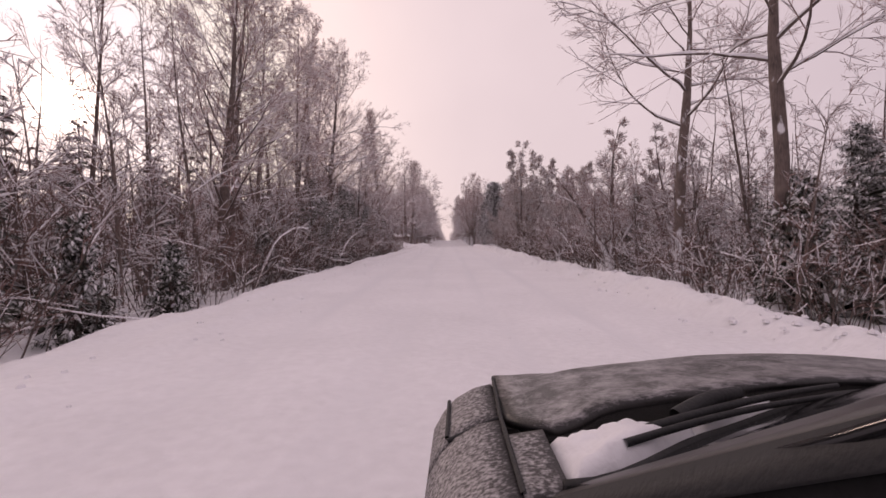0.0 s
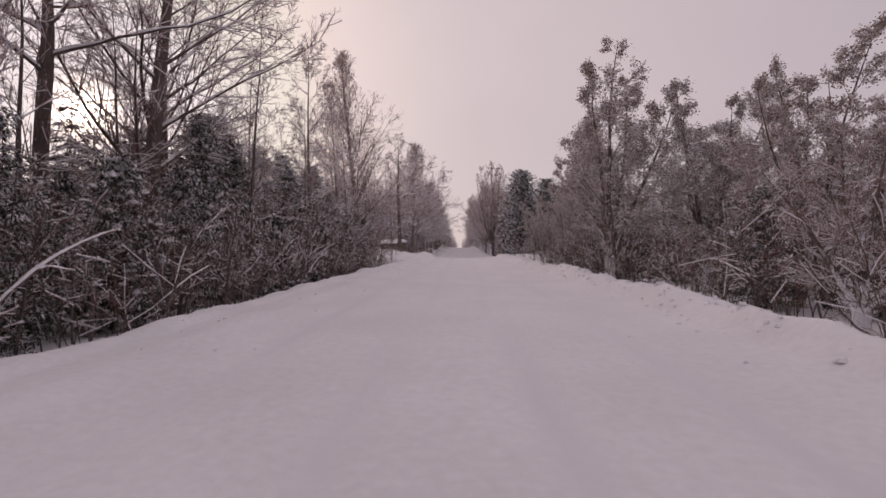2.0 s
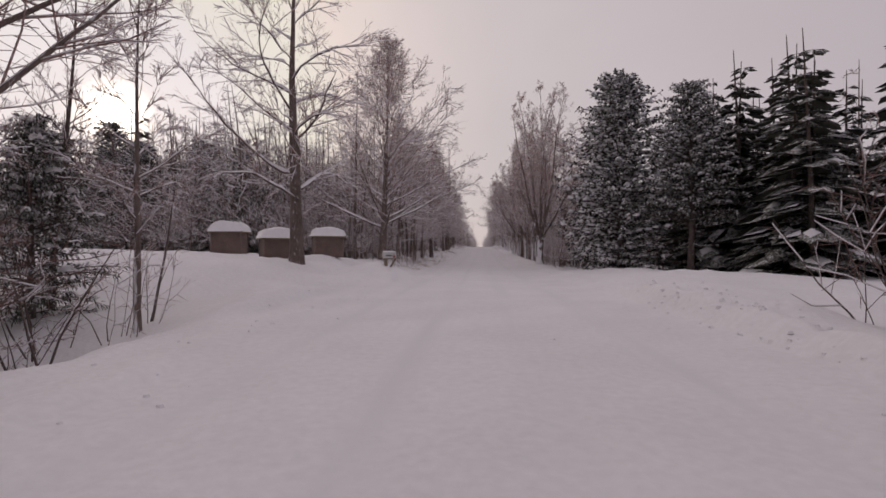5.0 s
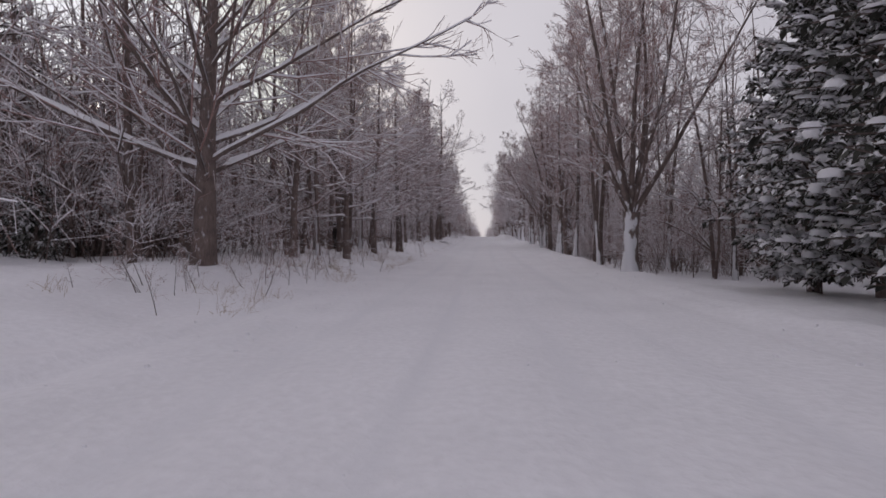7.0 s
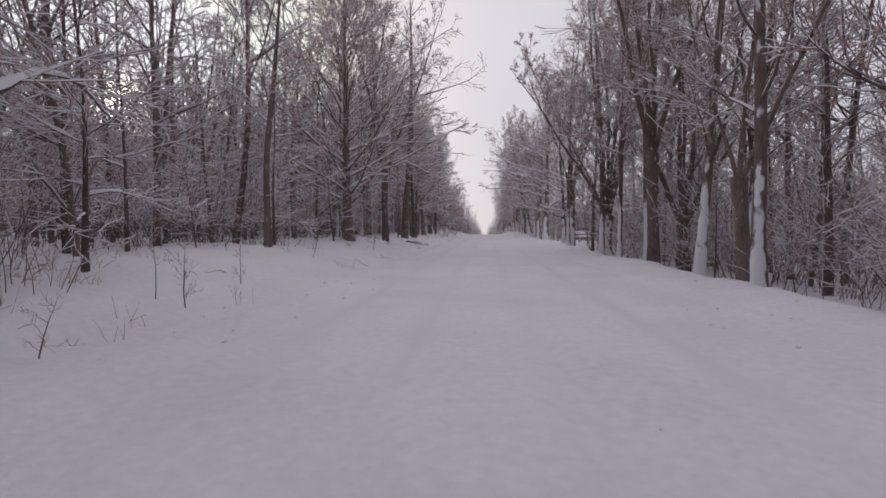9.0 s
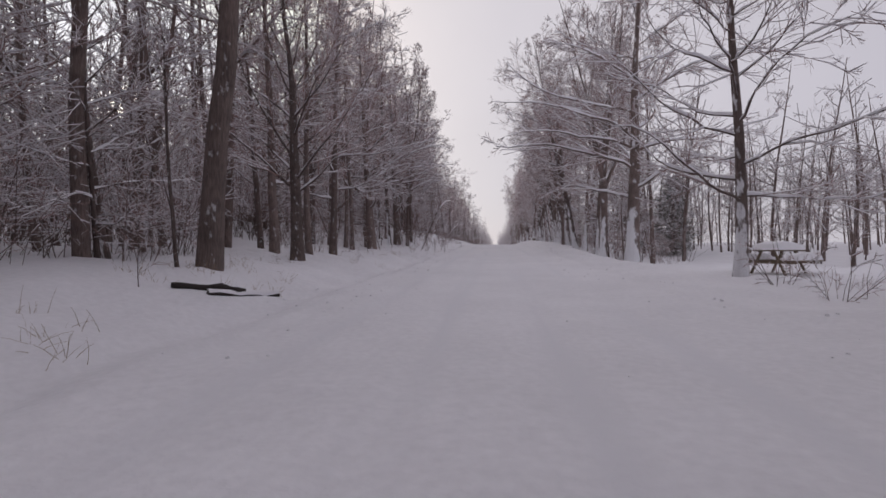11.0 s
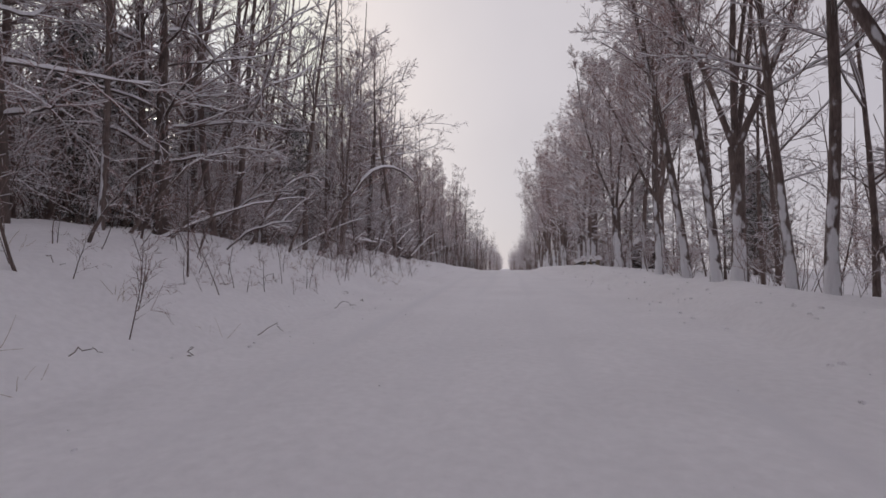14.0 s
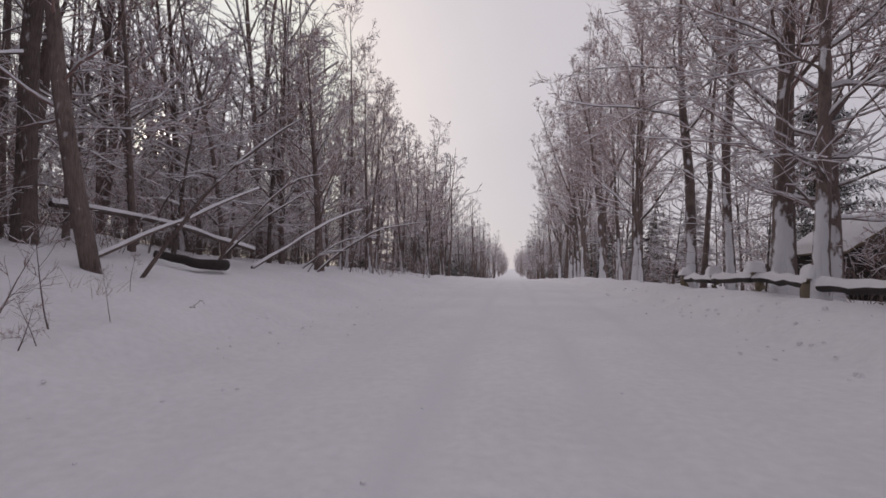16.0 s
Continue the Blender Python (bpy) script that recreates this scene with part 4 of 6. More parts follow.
# the dark spruces past the opening
for x, y, s, k in ((9.7, 112.6, 1.0, 5), (10.7, 118.8, 0.98, 3), (11.6, 123.4, 0.9, 3), (12.9, 108.6, 0.8, 0), (15.6, 113.5, 0.8, 0), (16, 119.5, 0.85, 0)):
    plant(FIR[k], x, y, s)


def open_ground(x, y):
    """True where the yard lies open."""
    return (-45 < x < -4 and 88 < y < 117) or (4 < x < 18 and 86 < y < 128) or (176 < y < 206 and 7.0 + 0.55 * max(0, y - 191) < x < 32)


# younger trees in rows behind
dice = random.Random(5)
for side in (-1, 1):
    for row, (near, far, step) in enumerate(((6.2, 8.0, 4.5), (8.5, 12, 4.4))):
        y = 2.0 + row * 1.7
        while y < 300:
            x = side * (dice.uniform(near, far) + (2.4 if y < 86 else 0))
            if row == 1 and side > 0 and y > 185 and dice.random() < (0.55 if y < 240 else 0.85):
                y += step
                continue
            if not open_ground(x, y) and all((x - a) ** 2 + (y - b) ** 2 > 1.5 for a, b in PLACED):
                if side > 0 and y > 140 and row == 0:
                    x = dice.uniform(5.8, 6.9)
                if side > 0 and 176 < y < 197:
                    y += step
                    continue
                if side < 0 and (110 < y < 128 and x > -12 or 138 < y < 182 and x > -7.8 or 212 < y < 264 and x > -8.8):
                    y += step
                    continue
                size = dice.uniform(0.75, 1.1) * (1.12 if side > 0 and y > 140 else 1.0) * ((0.82 if row == 0 else 1.0) if side < 0 and y > 236 else 1.0) * (0.52 if y < 112 and side > 0 else (0.78 if y < 100 else 1.0))
                plant(dice.choice(MID), x, y, size, tilt=(dice.gauss(0, 3), dice.gauss(0, 3)), group="young trees in the wood")
            y += step * dice.uniform(0.7, 1.3)
# young trees with level snowy branches at the wood's edge
for k in range(64):
    y = dice.choice((dice.uniform(128, 182), dice.uniform(194, 274)))
    x = -dice.uniform(7.0, 11.0) if k % 3 else dice.uniform(7.0, 10.0)
    if y > 205 and x < 0:
        x -= 1.2
    if not open_ground(x, y) and all((x - a) ** 2 + (y - b) ** 2 > 1.0 for a, b in PLACED):
        plant(LAYERED[k % 3], x, y, dice.uniform(0.75, 1.15), tilt=(dice.gauss(0, 4), dice.gauss(0, 4)), group="young trees in the wood")
# saplings and brush along the edge
for side in (-1, 1):
    y = 1.0
    while y < 285:
        x = side * (dice.uniform(7.8 if side < 0 and y < 40 else 6.8, 9.8) if y < 86 else dice.uniform(6.8, 10.5))
        if not open_ground(x, y) and not (side < 0 and (180 < y < 210 or y > 210 and dice.random() < 0.6)):
            plant(dice.choice(SAP[3:] if 25 < y < 86 else SAP[:5]), x, y, dice.uniform(0.6, 1.15), tilt=(dice.gauss(0, 8), dice.gauss(0, 8)), group="saplings at the wood's edge")
        y += dice.uniform(1.0, 2.0) if y < 86 else dice.uniform(2.2, 4.4)
# dark bent stems on the bank
for x, y, s in ((-3.95, 208.3, 0.55), (-6.3, 210.5, 0.85), (-7.3, 210.6, 0.9), (-5.6, 209.6, 0.7), (-4.6, 211.5, 0.5), (-5.6, 206.5, 0.8), (-6.3, 207.4, 0.9), (-7.2, 207.0, 1.0), (-6.8, 209, 0.85), (-5.9, 210.5, 0.7), (-7.6, 211, 1.0), (-6.2, 214.5, 0.6), (-6.6, 218, 0.6), (-6.0, 221, 0.55), (-7.0, 223, 0.7), (-6.8, 232, 0.6), (-7.6, 235, 0.8), (-7.4, 190, 0.9), (-8.4, 193, 0.9), (-9.2, 199, 1.0), (-7.6, 201, 0.8), (-6.9, 197.6, 0.6)):
    plant(SAP[4 + int(y) % 3], x, y, s, tilt=(dice.gauss(0, 14), dice.gauss(6, 10)), group="saplings at the wood's edge")
# small and middling spruces
LEFT_SPRUCES = [(-9.2, 38, 1, 0.7), (-8.9, 47, 1, 0.55), (-9.6, 49.5, 1, 0.8), (-8.6, 55, 2, 1.2), (-10.4, 61, 1, 0.85), (-9, 66.5, 1, 0.65), (-10.6, 68, 1, 0.9), (-9.4, 73, 1, 0.5), (-11.5, 78, 1, 0.7), (-8.6, 62, 2, 1.3), (-8.2, 14, 2, 0.9), (-7.4, 16.5, 2, 0.7), (-9, 40, 1, 0.6), (-10.5, 44, 1, 0.5), (-9.5, 52, 1, 0.75), (-9, 58, 1, 0.7), (-12.5, 57, 1, 1), (-9.2, 70, 2, 1.1), (-8.5, 76, 2, 1), (-13, 56.5, 1, 0.95), (-12.6, 60.5, 1, 0.8), (-14, 66, 1, 1.0), (-13.4, 52, 1, 0.8)]
LEFT_SPRUCES += [(-9.0 - 0.9 * ((7 * k) % 5) / 2, 28 + 3.0 * k + (k * 5) % 3, 4, 0.42 + 0.1 * ((3 * k) % 6)) for k in range(20)]
RIGHT_SPRUCES = [(8.6, 15.5, 2, 1.1), (9.8, 17.5, 4, 0.6), (9.6, 31, 4, 0.5), (9.0, 46, 4, 0.55), (9.2, 61.5, 4, 0.7), (8.6, 60, 2, 1.0), (9.6, 66, 1, 0.55), (12, 18, 1, 0.6), (11, 27, 2, 1.2), (12, 36, 1, 0.6), (11.5, 53, 1, 0.7), (10.5, 68, 1, 0.6), (12, 74, 1, 0.7), (13.5, 219, 4, 0.9), (14, 224, 1, 0.7), (15.5, 214, 4, 0.9), (17, 219, 4, 1.1), (13.4, 265.5, 1, 1.0), (14, 243, 1, 0.75), (16, 247, 4, 1.0)]
BACK_SPRUCES = [(-13.4, 118.6, 2, 0.75), (-20, 119, 1, 1.1), (-16, 122, 2, 1), (-26, 124, 0, 0.75), (-34, 122, 0, 0.85), (-30, 120, 0, 0.7), (-38, 119, 0, 0.75), (-18, 235, 3, 0.75), (-19, 243, 3, 0.75), (-15, 228, 1, 0.8), (-14, 245, 1, 0.9)]
for x, y, k, s in LEFT_SPRUCES + RIGHT_SPRUCES + BACK_SPRUCES:
    plant(FIR[k], x, y, s, group="spruces in the wood")

# the woods further in and further on, as one mass of each kind
def mass(kinds, spots, seed, names, mats, label, category):
    for which in range(3):
        rng = np.random.default_rng(seed)
        pieces = []
        for x, y, s in spots:
            Vt, Ft = kinds[rng.integers(0, len(kinds))][which]
            a, s = rng.uniform(0, 6.28), s * rng.uniform(0.8, 1.15)
            turn = np.array([[math.cos(a), -math.sin(a), 0], [math.sin(a), math.cos(a), 0], [0, 0, 1]])
            pieces.append((Vt @ turn.T * s + np.array([x, y, ground_z(x, float(y)) - 0.1]), Ft))
        tagged(new(names[which], quads(names[which], *merged(pieces), mats[which])), label, category, kind="stuff")


rng = np.random.default_rng(9)
spots = []
for y in np.arange(-2, 300, 1.15):
    for s in (-1, 1):
        for near, far in ((9, 16), (13, 24), (22, 36), (26, 44)):
            if far > 40 and (s > 0 or y < 130):
                continue
            x = s * (rng.uniform(near, far) + (1.5 if y < 86 else 0))
            if not open_ground(x, y) and rng.random() < ((0.75 if far < 30 else (0.55 if y < 130 or x > 0 else 0.9)) if x < 0 or y < 172 else ((0.45 if far < 20 else 0.25) if y < 236 else 0.16)):
                spots.append((x, float(y), 0.5 if y < 112 and x > 0 else (0.6 if y < 100 else ((0.8 if y < 130 else 0.98) if x < 0 and y < 168 else ((1.25 if y < 240 or x < -12 else 0.95) if x < 0 else 0.9)))))
spots += [(s * rng.uniform(6.0, 15), float(y), 1.0) for y in np.arange(292, 480, 1.6) for s in (-1, 1)] + [(s * rng.uniform(4.8, 11), float(y), 1.25) for y in np.arange(480, 900, 6) for s in (-1, 1)]
spots += [(-rng.uniform(9, 46), float(rng.uniform(118, 132)), 0.9) for _ in range(95)] + [(rng.uniform(19, 58), float(rng.uniform(201, 238)), rng.uniform(0.6, 0.85)) for _ in range(120)]
mass([far_tree_shape(80 + k, 12 + k, 0.09 + 0.015 * k, first=0.07 if k % 2 else 0.2, limbs=13 if k % 2 else 11) for k in range(5)], spots, 1, ("woods_trunks", "woods_twigs", "woods_snow"), (BARK, TWIG, SNOW_CAP), "leafless winter woods dusted with snow behind the verge", "woods")

spots = []
for y in np.arange(-4, 300, 2.2):
    for s in (-1, 1):
        for near, far in ((22, 28), (28, 36)):
            x = s * rng.uniform(near, far)
            if x < 0 and y > 118:
                continue
            if not (x < 0 and 86 < y < 118) and not (x > 0 and 165 < y < 300):
                spots.append((x, float(y), rng.uniform(0.6, 0.9) if x > 0 else rng.uniform(0.8, 1.2)))
spots += [(-rng.uniform(24, 60), float(rng.uniform(128, 140)), 1.1) for _ in range(24)] + [(-rng.uniform(22, 42), float(rng.uniform(120, 129)), 1.15) for _ in range(22)] + [(-rng.uniform(42, 50), float(y), 1.0) for y in np.arange(84, 128, 2.2)]
spots += [(-rng.uniform(44, 62), float(y), rng.uniform(1.0, 1.5)) for y in np.arange(112, 300, 1.8)] + [(-rng.uniform(17, 46), float(rng.uniform(119, 130)), rng.uniform(0.7, 1.1)) for _ in range(34)]
spots += [(s * rng.uniform(12, 22), float(y), 1.0) for y in np.arange(300, 480, 3.0) for s in (-1, 1)]
spots += [(rng.uniform(15, 22), float(rng.uniform(101, 126)), 1.15) for _ in range(36)]
spots += [(s * rng.uniform(11, 17), float(rng.uniform(8, 84)), 0.5) for _ in range(34) for s in (-1, 1)]
mass([far_spruce_shape(90 + k, 9 + k, 2.4 + 0.2 * k) for k in range(3)], spots, 2, ("far_spruce_trunks", "far_spruce_needles", "far_spruce_snow"), (BARK, NEEDLE, SNOW_CAP), "dark spruces with snow deep in the woods", "woods")

spots = []
for y in np.arange(-2, 290, 0.55):
    for s in (-1, 1):
        x = s * rng.uniform(6.3, 14)
        if y < 86:
            x = s * rng.uniform(7.4 if s < 0 and y < 40 else 6.4, 13)
        if not open_ground(x, y) and rng.random() < (0.95 if y < 88 else ((0.2 if y < 215 or x < -9 else 0.08) if 118 < y < 264 and x < 0 else 0.45)):
            spots.append((x, float(y), (1.0 if x > -8.3 else 1.6) if y < 86 else 0.75))
thick = [(s * rng.uniform(12, 30), float(y), rng.uniform(0.9, 1.3)) for y in np.arange(114, 300, 1.1) for s in (-1, -1, 1)]
thick = [p for p in thick if not open_ground(p[0], p[1]) and not (p[0] > 0 and p[1] > 175 and rng.random() < 0.4)]
thick += [(-rng.uniform(26, 46), float(y), rng.uniform(1.1, 1.5)) for y in np.arange(116, 300, 1.6)]
thick += [(-rng.uniform(10.2, 14), float(rng.uniform(213, 272)), rng.uniform(0.6, 0.95)) for _ in range(80)]
thick += [(-rng.uniform(9, 14), float(rng.uniform(138, 182)), rng.uniform(0.6, 1.0)) for _ in range(60)]
thick += [(rng.uniform(7.6, 14), float(rng.uniform(130, 176)), rng.uniform(0.6, 1.0)) for _ in range(100)]
thick += [(-rng.uniform(8.5, 16), float(rng.uniform(116, 128)), 0.8) for _ in range(26)] + [(-rng.uniform(12, 40), float(rng.uniform(117, 124)), 1.2) for _ in range(45)]
thick += [(-rng.uniform(15, 30), float(rng.uniform(120, 300)), rng.uniform(1.2, 1.7)) for _ in range(190)] + [(rng.uniform(14, 28), float(rng.uniform(126, 174)), rng.uniform(1.1, 1.5)) for _ in range(60)]
thick += [(-rng.uniform(14, 46), float(rng.uniform(119, 130)), rng.uniform(1.3, 1.9)) for _ in range(70)] + [(s * rng.uniform(12, 24), float(rng.uniform(4, 84)), rng.uniform(0.7, 1.1)) for _ in range(70) for s in (-1, 1)]
mass([brush_shape(170 + k, 4.5 + 0.6 * k, 10, 6, cover=0.8) for k in range(4)], thick, 4, ("thicket_stems", "thicket_twigs", "thicket_snow"), (BARK, TWIG, SNOW_CAP), "tall leafless thicket deep among the trees", "thicket")
mass([brush_shape(75 + k, 1.8 + 0.5 * k, cover=0.3) for k in range(5)], [p for p in spots if p[1] < 86], 5, ("dark_brush_stems", "dark_brush_twigs", "dark_brush_snow"), (BARK, TWIG_BROWN, SNOW_CAP), "bare brown brush along the ditch", "brush")
spots = [p for p in spots if p[1] >= 86]
mass([brush_shape(70 + k, 1.8 + 0.5 * k) for k in range(5)], spots, 3, ("brush_stems", "brush_twigs", "brush_snow"), (BARK, TWIG, SNOW_CAP), "snow-caught brush under the trees", "brush")


# ---------------------------------------------------------------- the yard by the road
def snow_slab(name, w, d, h, parent, seed, edge=0.06):
    """A rounded pad of snow, its foot's middle at the parent's origin."""
    rng = random.Random(seed)
    nx, ny = 14, 12
    V, F = [], []
    for j in range(ny + 1):
        for i in range(nx + 1):
            u, v = i / nx * 2 - 1, j / ny * 2 - 1
            fall = max(0.0, 1 - max(abs(u), abs(v)) ** 10)
            crown = max(0.0, 1 - 0.30 * u ** 4 - 0.12 * u * u - 0.15 * v ** 4)
            wob = 0.06 * math.sin(u * 5 + seed) + 0.05 * math.sin(v * 7 + seed * 2)
            V.append((u * w / 2 * (1 + 0.02 * math.sin(v * 6 + seed)), v * d / 2, h * (crown + wob) * fall ** 0.38 - edge * (1 - fall)))
    n = nx + 1
    F = [(j * n + i, j * n + i + 1, (j + 1) * n + i + 1, (j + 1) * n + i) for j in range(ny) for i in range(nx)]
    base = len(V)
    V += [(v[0], v[1], -edge) for v in V[:base]]
    F += [(base + a, base + d_, base + c, base + b) for a, b, c, d_ in F]
    rim = [i for i in range(n)] + [j * n + nx for j in range(1, ny + 1)] + [ny * n + i for i in range(nx - 1, -1, -1)] + [j * n for j in range(ny - 1, 0, -1)]
    F += [(a, b, base + b, base + a) for a, b in zip(rim, rim[1:] + rim[:1])]
    return part(name, mesh(name, V, F, SNOW_CAP), parent, "thick rounded snow on the roof")


def shed(x, y, w, d, h, turn, label, seed, snow=0.45, sink=0.15):
    """A small board hut with a low pitched roof under thick snow."""
    top = tagged(new("garden_shed"), label, "shed", "huts in the yard")
    rng = random.Random(seed)
    boards = 9
    core = bmesh.new()
    box(core, 0, 0, 0, w - 0.05, d - 0.05, h)
    solid("wall", core, PLANK, top)
    for k in range(boards):
        z, hh = h * k / boards, h / boards - 0.012
        for side in (-1, 1):
            bm = bmesh.new()
            box(bm, 0, side * d / 2, z, w, 0.02, hh)
            solid("board", bm, PLANK, top, bevel=0.004)
            bm = bmesh.new()
            box(bm, side * w / 2, 0, z, 0.02, d - 0.03, hh)
            solid("board", bm, PLANK, top, bevel=0.004)
    for sx in (-1, 1):
        for sy in (-1, 1):
            bm = bmesh.new()
            box(bm, sx * w / 2, sy * d / 2, 0, 0.09, 0.09, h)
            solid("corner_post", bm, PLANK, top, bevel=0.006)
    bm = bmesh.new()
    box(bm, 0, 0, h, w + 0.3, d + 0.3, 0.09)
    roof = solid("roof", bm, POST, top, "grey weathered roof edge", bevel=0.01)
    pad = snow_slab("snow", w + 0.36, d + 0.36, snow, top, seed)
    pad.location = (0, 0, h + 0.13)
    top.matrix_basis = pose(x, y, ground_z(x, y) - sink, 0, 0, turn)
    return top


shed(-8.45, 104.5, 1.5, 0.95, 1.08, 27, "small brown board shed under a thick cap of snow", 1, 0.44, 0.05)
shed(-9.3, 99.5, 1.5, 1.1, 0.95, 34, "low board hut with snow sliding off its roof", 2, 0.42, 0.05)
shed(-13.4, 103.0, 1.5, 1.2, 1.1, 8, "dark board hut half sunk in snow", 3, 0.5)


def mailbox(x, y):
    """A roadside letter box with a rounded top on a braced wooden post."""
    top = tagged(new("mailbox"), "white metal roadside letter box on a braced wooden post", "mailbox")
    bm = bmesh.new()
    outline = [(-0.13, 0), (0.13, 0)] + [(0.13 * math.cos(a), 0.17 + 0.13 * math.sin(a)) for a in np.linspace(0, math.pi, 12)]
    rings = [[bm.verts.new((px, yy, pz)) for px, pz in outline] for yy in (-0.29, 0.29)]
    for a, b in zip(range(len(outline)), list(range(1, len(outline))) + [0]):
        bm.faces.new((rings[0][a], rings[0][b], rings[1][b], rings[1][a]))
    bm.faces.new(rings[0])
    bm.faces.new(rings[1])
    can = solid("box", bm, METAL, top, bevel=0.006)
    can.location = (0, 0, 0.62)
    bm = bmesh.new()
    rings = [[bm.verts.new((px * 1.05, yy, pz * 1.03 + 0.0)) for px, pz in outline] for yy in (-0.315, -0.293)]
    for a, b in zip(range(len(outline)), list(range(1, len(outline))) + [0]):
        bm.faces.new((rings[0][a], rings[0][b], rings[1][b], rings[1][a]))
    bm.faces.new(rings[0])
    bm.faces.new(rings[1])
    door = solid("door", bm, METAL, can, "closed metal front flap")
    bm = bmesh.new()
    box(bm, -0.145, -0.2, 0.02, 0.012, 0.03, 0.2)
    box(bm, -0.145, -0.2, 0.03, 0.014, 0.1, 0.1)
    solid("flag", bm, RED, can, "red signal flag", bevel=0.003)
    for k in range(6):
        bm = bmesh.new()
        box(bm, -0.1325, 0.17 - 0.052 * k, 0.085 + 0.004 * (k % 2), 0.004, 0.034, 0.075)
        solid("lettering_bar", bm, DARK, can, "dark lettering")
    bm = bmesh.new()
    box(bm, 0, 0.0, 0.57, 0.2, 0.56, 0.045)
    solid("shelf", bm, POST, top, bevel=0.006)
    bm = bmesh.new()
    box(bm, 0, 0.16, -0.5, 0.12, 0.15, 1.07)
    solid("post", bm, POST, top, bevel=0.01)
    bm = bmesh.new()
    box(bm, 0, 0, 0, 0.07, 0.08, 0.78, pose(0, 0.12, -0.05, 34, 0, 0))
    solid("brace", bm, POST, top, bevel=0.008)
    pad = snow_slab("snow", 0.3, 0.6, 0.06, can, 5, 0.0)
    pad.location = (0, 0, 0.285)
    top.matrix_basis = pose(x, y, ground_z(x, y) - 0.22, 0, 0, 112) @ Matrix.Diagonal((0.92, 0.92, 0.92, 1))
    return top


mailbox(-3.82, 97.9)


def small_sign(x, y):
    top = tagged(new("post_sign"), "small pale notice board with a dark mark on a post", "sign")
    bm = bmesh.new()
    box(bm, 0, 0, 0, 0.07, 0.05, 1.36)
    solid("post", bm, POST, top, bevel=0.006)
    bm = bmesh.new()
    box(bm, 0, -0.035, 0.82, 0.38, 0.018, 0.52)
    board = solid("board", bm, METAL, top, bevel=0.004)
    bm = bmesh.new()
    box(bm, 0, -0.047, 0.9, 0.2, 0.004, 0.36)
    solid("mark", bm, DARK, board, "dark printed mark")
    top.matrix_basis = pose(x, y, ground_z(x, y) - 0.15, 0, 0, 12)


small_sign(-10.15, 104.0)


# ---------------------------------------------------------------- cabin and log rail on the far verge
def cabin(x, y):
    """A dark log cabin with a pitched snow-covered roof."""
    top = tagged(new("cabin"), "dark wooden cabin with a snow-covered pitched roof", "cabin")
    w, d, h, ridge = 3.2, 4.5, 1.9, 1.1
    core = bmesh.new()
    box(core, 0, 0, 0, w - 0.1, d - 0.1, h)
    solid("wall", core, LOGWOOD, top)
    for k in range(9):
        for side in (-1, 1):
            for along in (0, 1):
                bm = bmesh.new()
                length, off = (w + 0.3, d / 2) if along == 0 else (d + 0.3, w / 2)
                m = pose(0, side * off, 0.1 + k * 0.2, 0, 90, 0) if along == 0 else pose(side * off, 0, 0.1 + k * 0.2, 90, 0, 0)
                bmesh.ops.create_cone(bm, cap_ends=True, segments=10, radius1=0.105, radius2=0.1, depth=length, matrix=m)
                solid("log", bm, LOGWOOD, top, smooth=False)
    for sy in (-1, 1):
        bm = bmesh.new()
        v = [bm.verts.new(p) for p in ((-w / 2, sy * (d / 2 - 0.05), h), (w / 2, sy * (d / 2 - 0.05), h), (0, sy * (d / 2 - 0.05), h + ridge))]
        f = bm.faces.new(v)
        bmesh.ops.solidify(bm, geom=[f], thickness=0.08)
        solid("gable", bm, PLANK, top)
    tilt = math.degrees(math.atan2(ridge, w / 2))
    for side in (-1, 1):
        bm = bmesh.new()
        box(bm, 0, 0, 0, 2.3, d + 0.7, 0.07, pose(side * 0.95, 0, h + ridge * 0.42, 0, side * tilt, 0))
        solid("roof_side", bm, POST, top, bevel=0.01)
        pad = snow_slab("snow", 2.3, d + 0.75, 0.32, top, 7 + side, 0.0)
        pad.matrix_basis = pose(side * 0.95, 0, h + ridge * 0.42, 0, side * tilt, 0) @ Matrix.Translation((0, 0, 0.075))
    bm = bmesh.new()
    box(bm, -0.6, -d / 2 - 0.115, 0.9, 0.7, 0.05, 0.7)
    win = solid("window", bm, DARK, top, "small dark window", bevel=0.01)
    top.matrix_basis = pose(x, y, ground_z(x, y) - 0.1, 0, 0, -8)


cabin(12.2, 260.2)


def pole(bm_name, a, b, r0, r1, mat, parent, label="", sag=0.0, seed=0, n=9, sides=8):
    """A round timber from a to b, slightly bent."""
    rng = np.random.default_rng(seed)
    u = np.linspace(0, 1, n)[:, None]
    P = np.array(a) * (1 - u) + np.array(b) * u + np.cumsum(rng.normal(0, 0.035, (n, 3)), axis=0) * np.sin(np.pi * u) + np.array([0, 0, 1.0]) * (sag * 4 * u * (1 - u))
    R = np.linspace(r0, r1, n)
    V, F = tubes(P[None], R[None], sides)
    F = [tuple(f) for f in F] + [tuple(range(sides))[::-1], tuple(range((n - 1) * sides, n * sides))]
    part(bm_name, mesh(bm_name, V, F, mat), parent, label)
    return P, R


def snow_on(P, R, parent, thick, seed=0):
    V, F = caps(P[None], R[None], thick, np.random.default_rng(seed), 1.0)
    part("snow", quads("snow", V, F, SNOW_CAP), parent, "snow lying along the top")


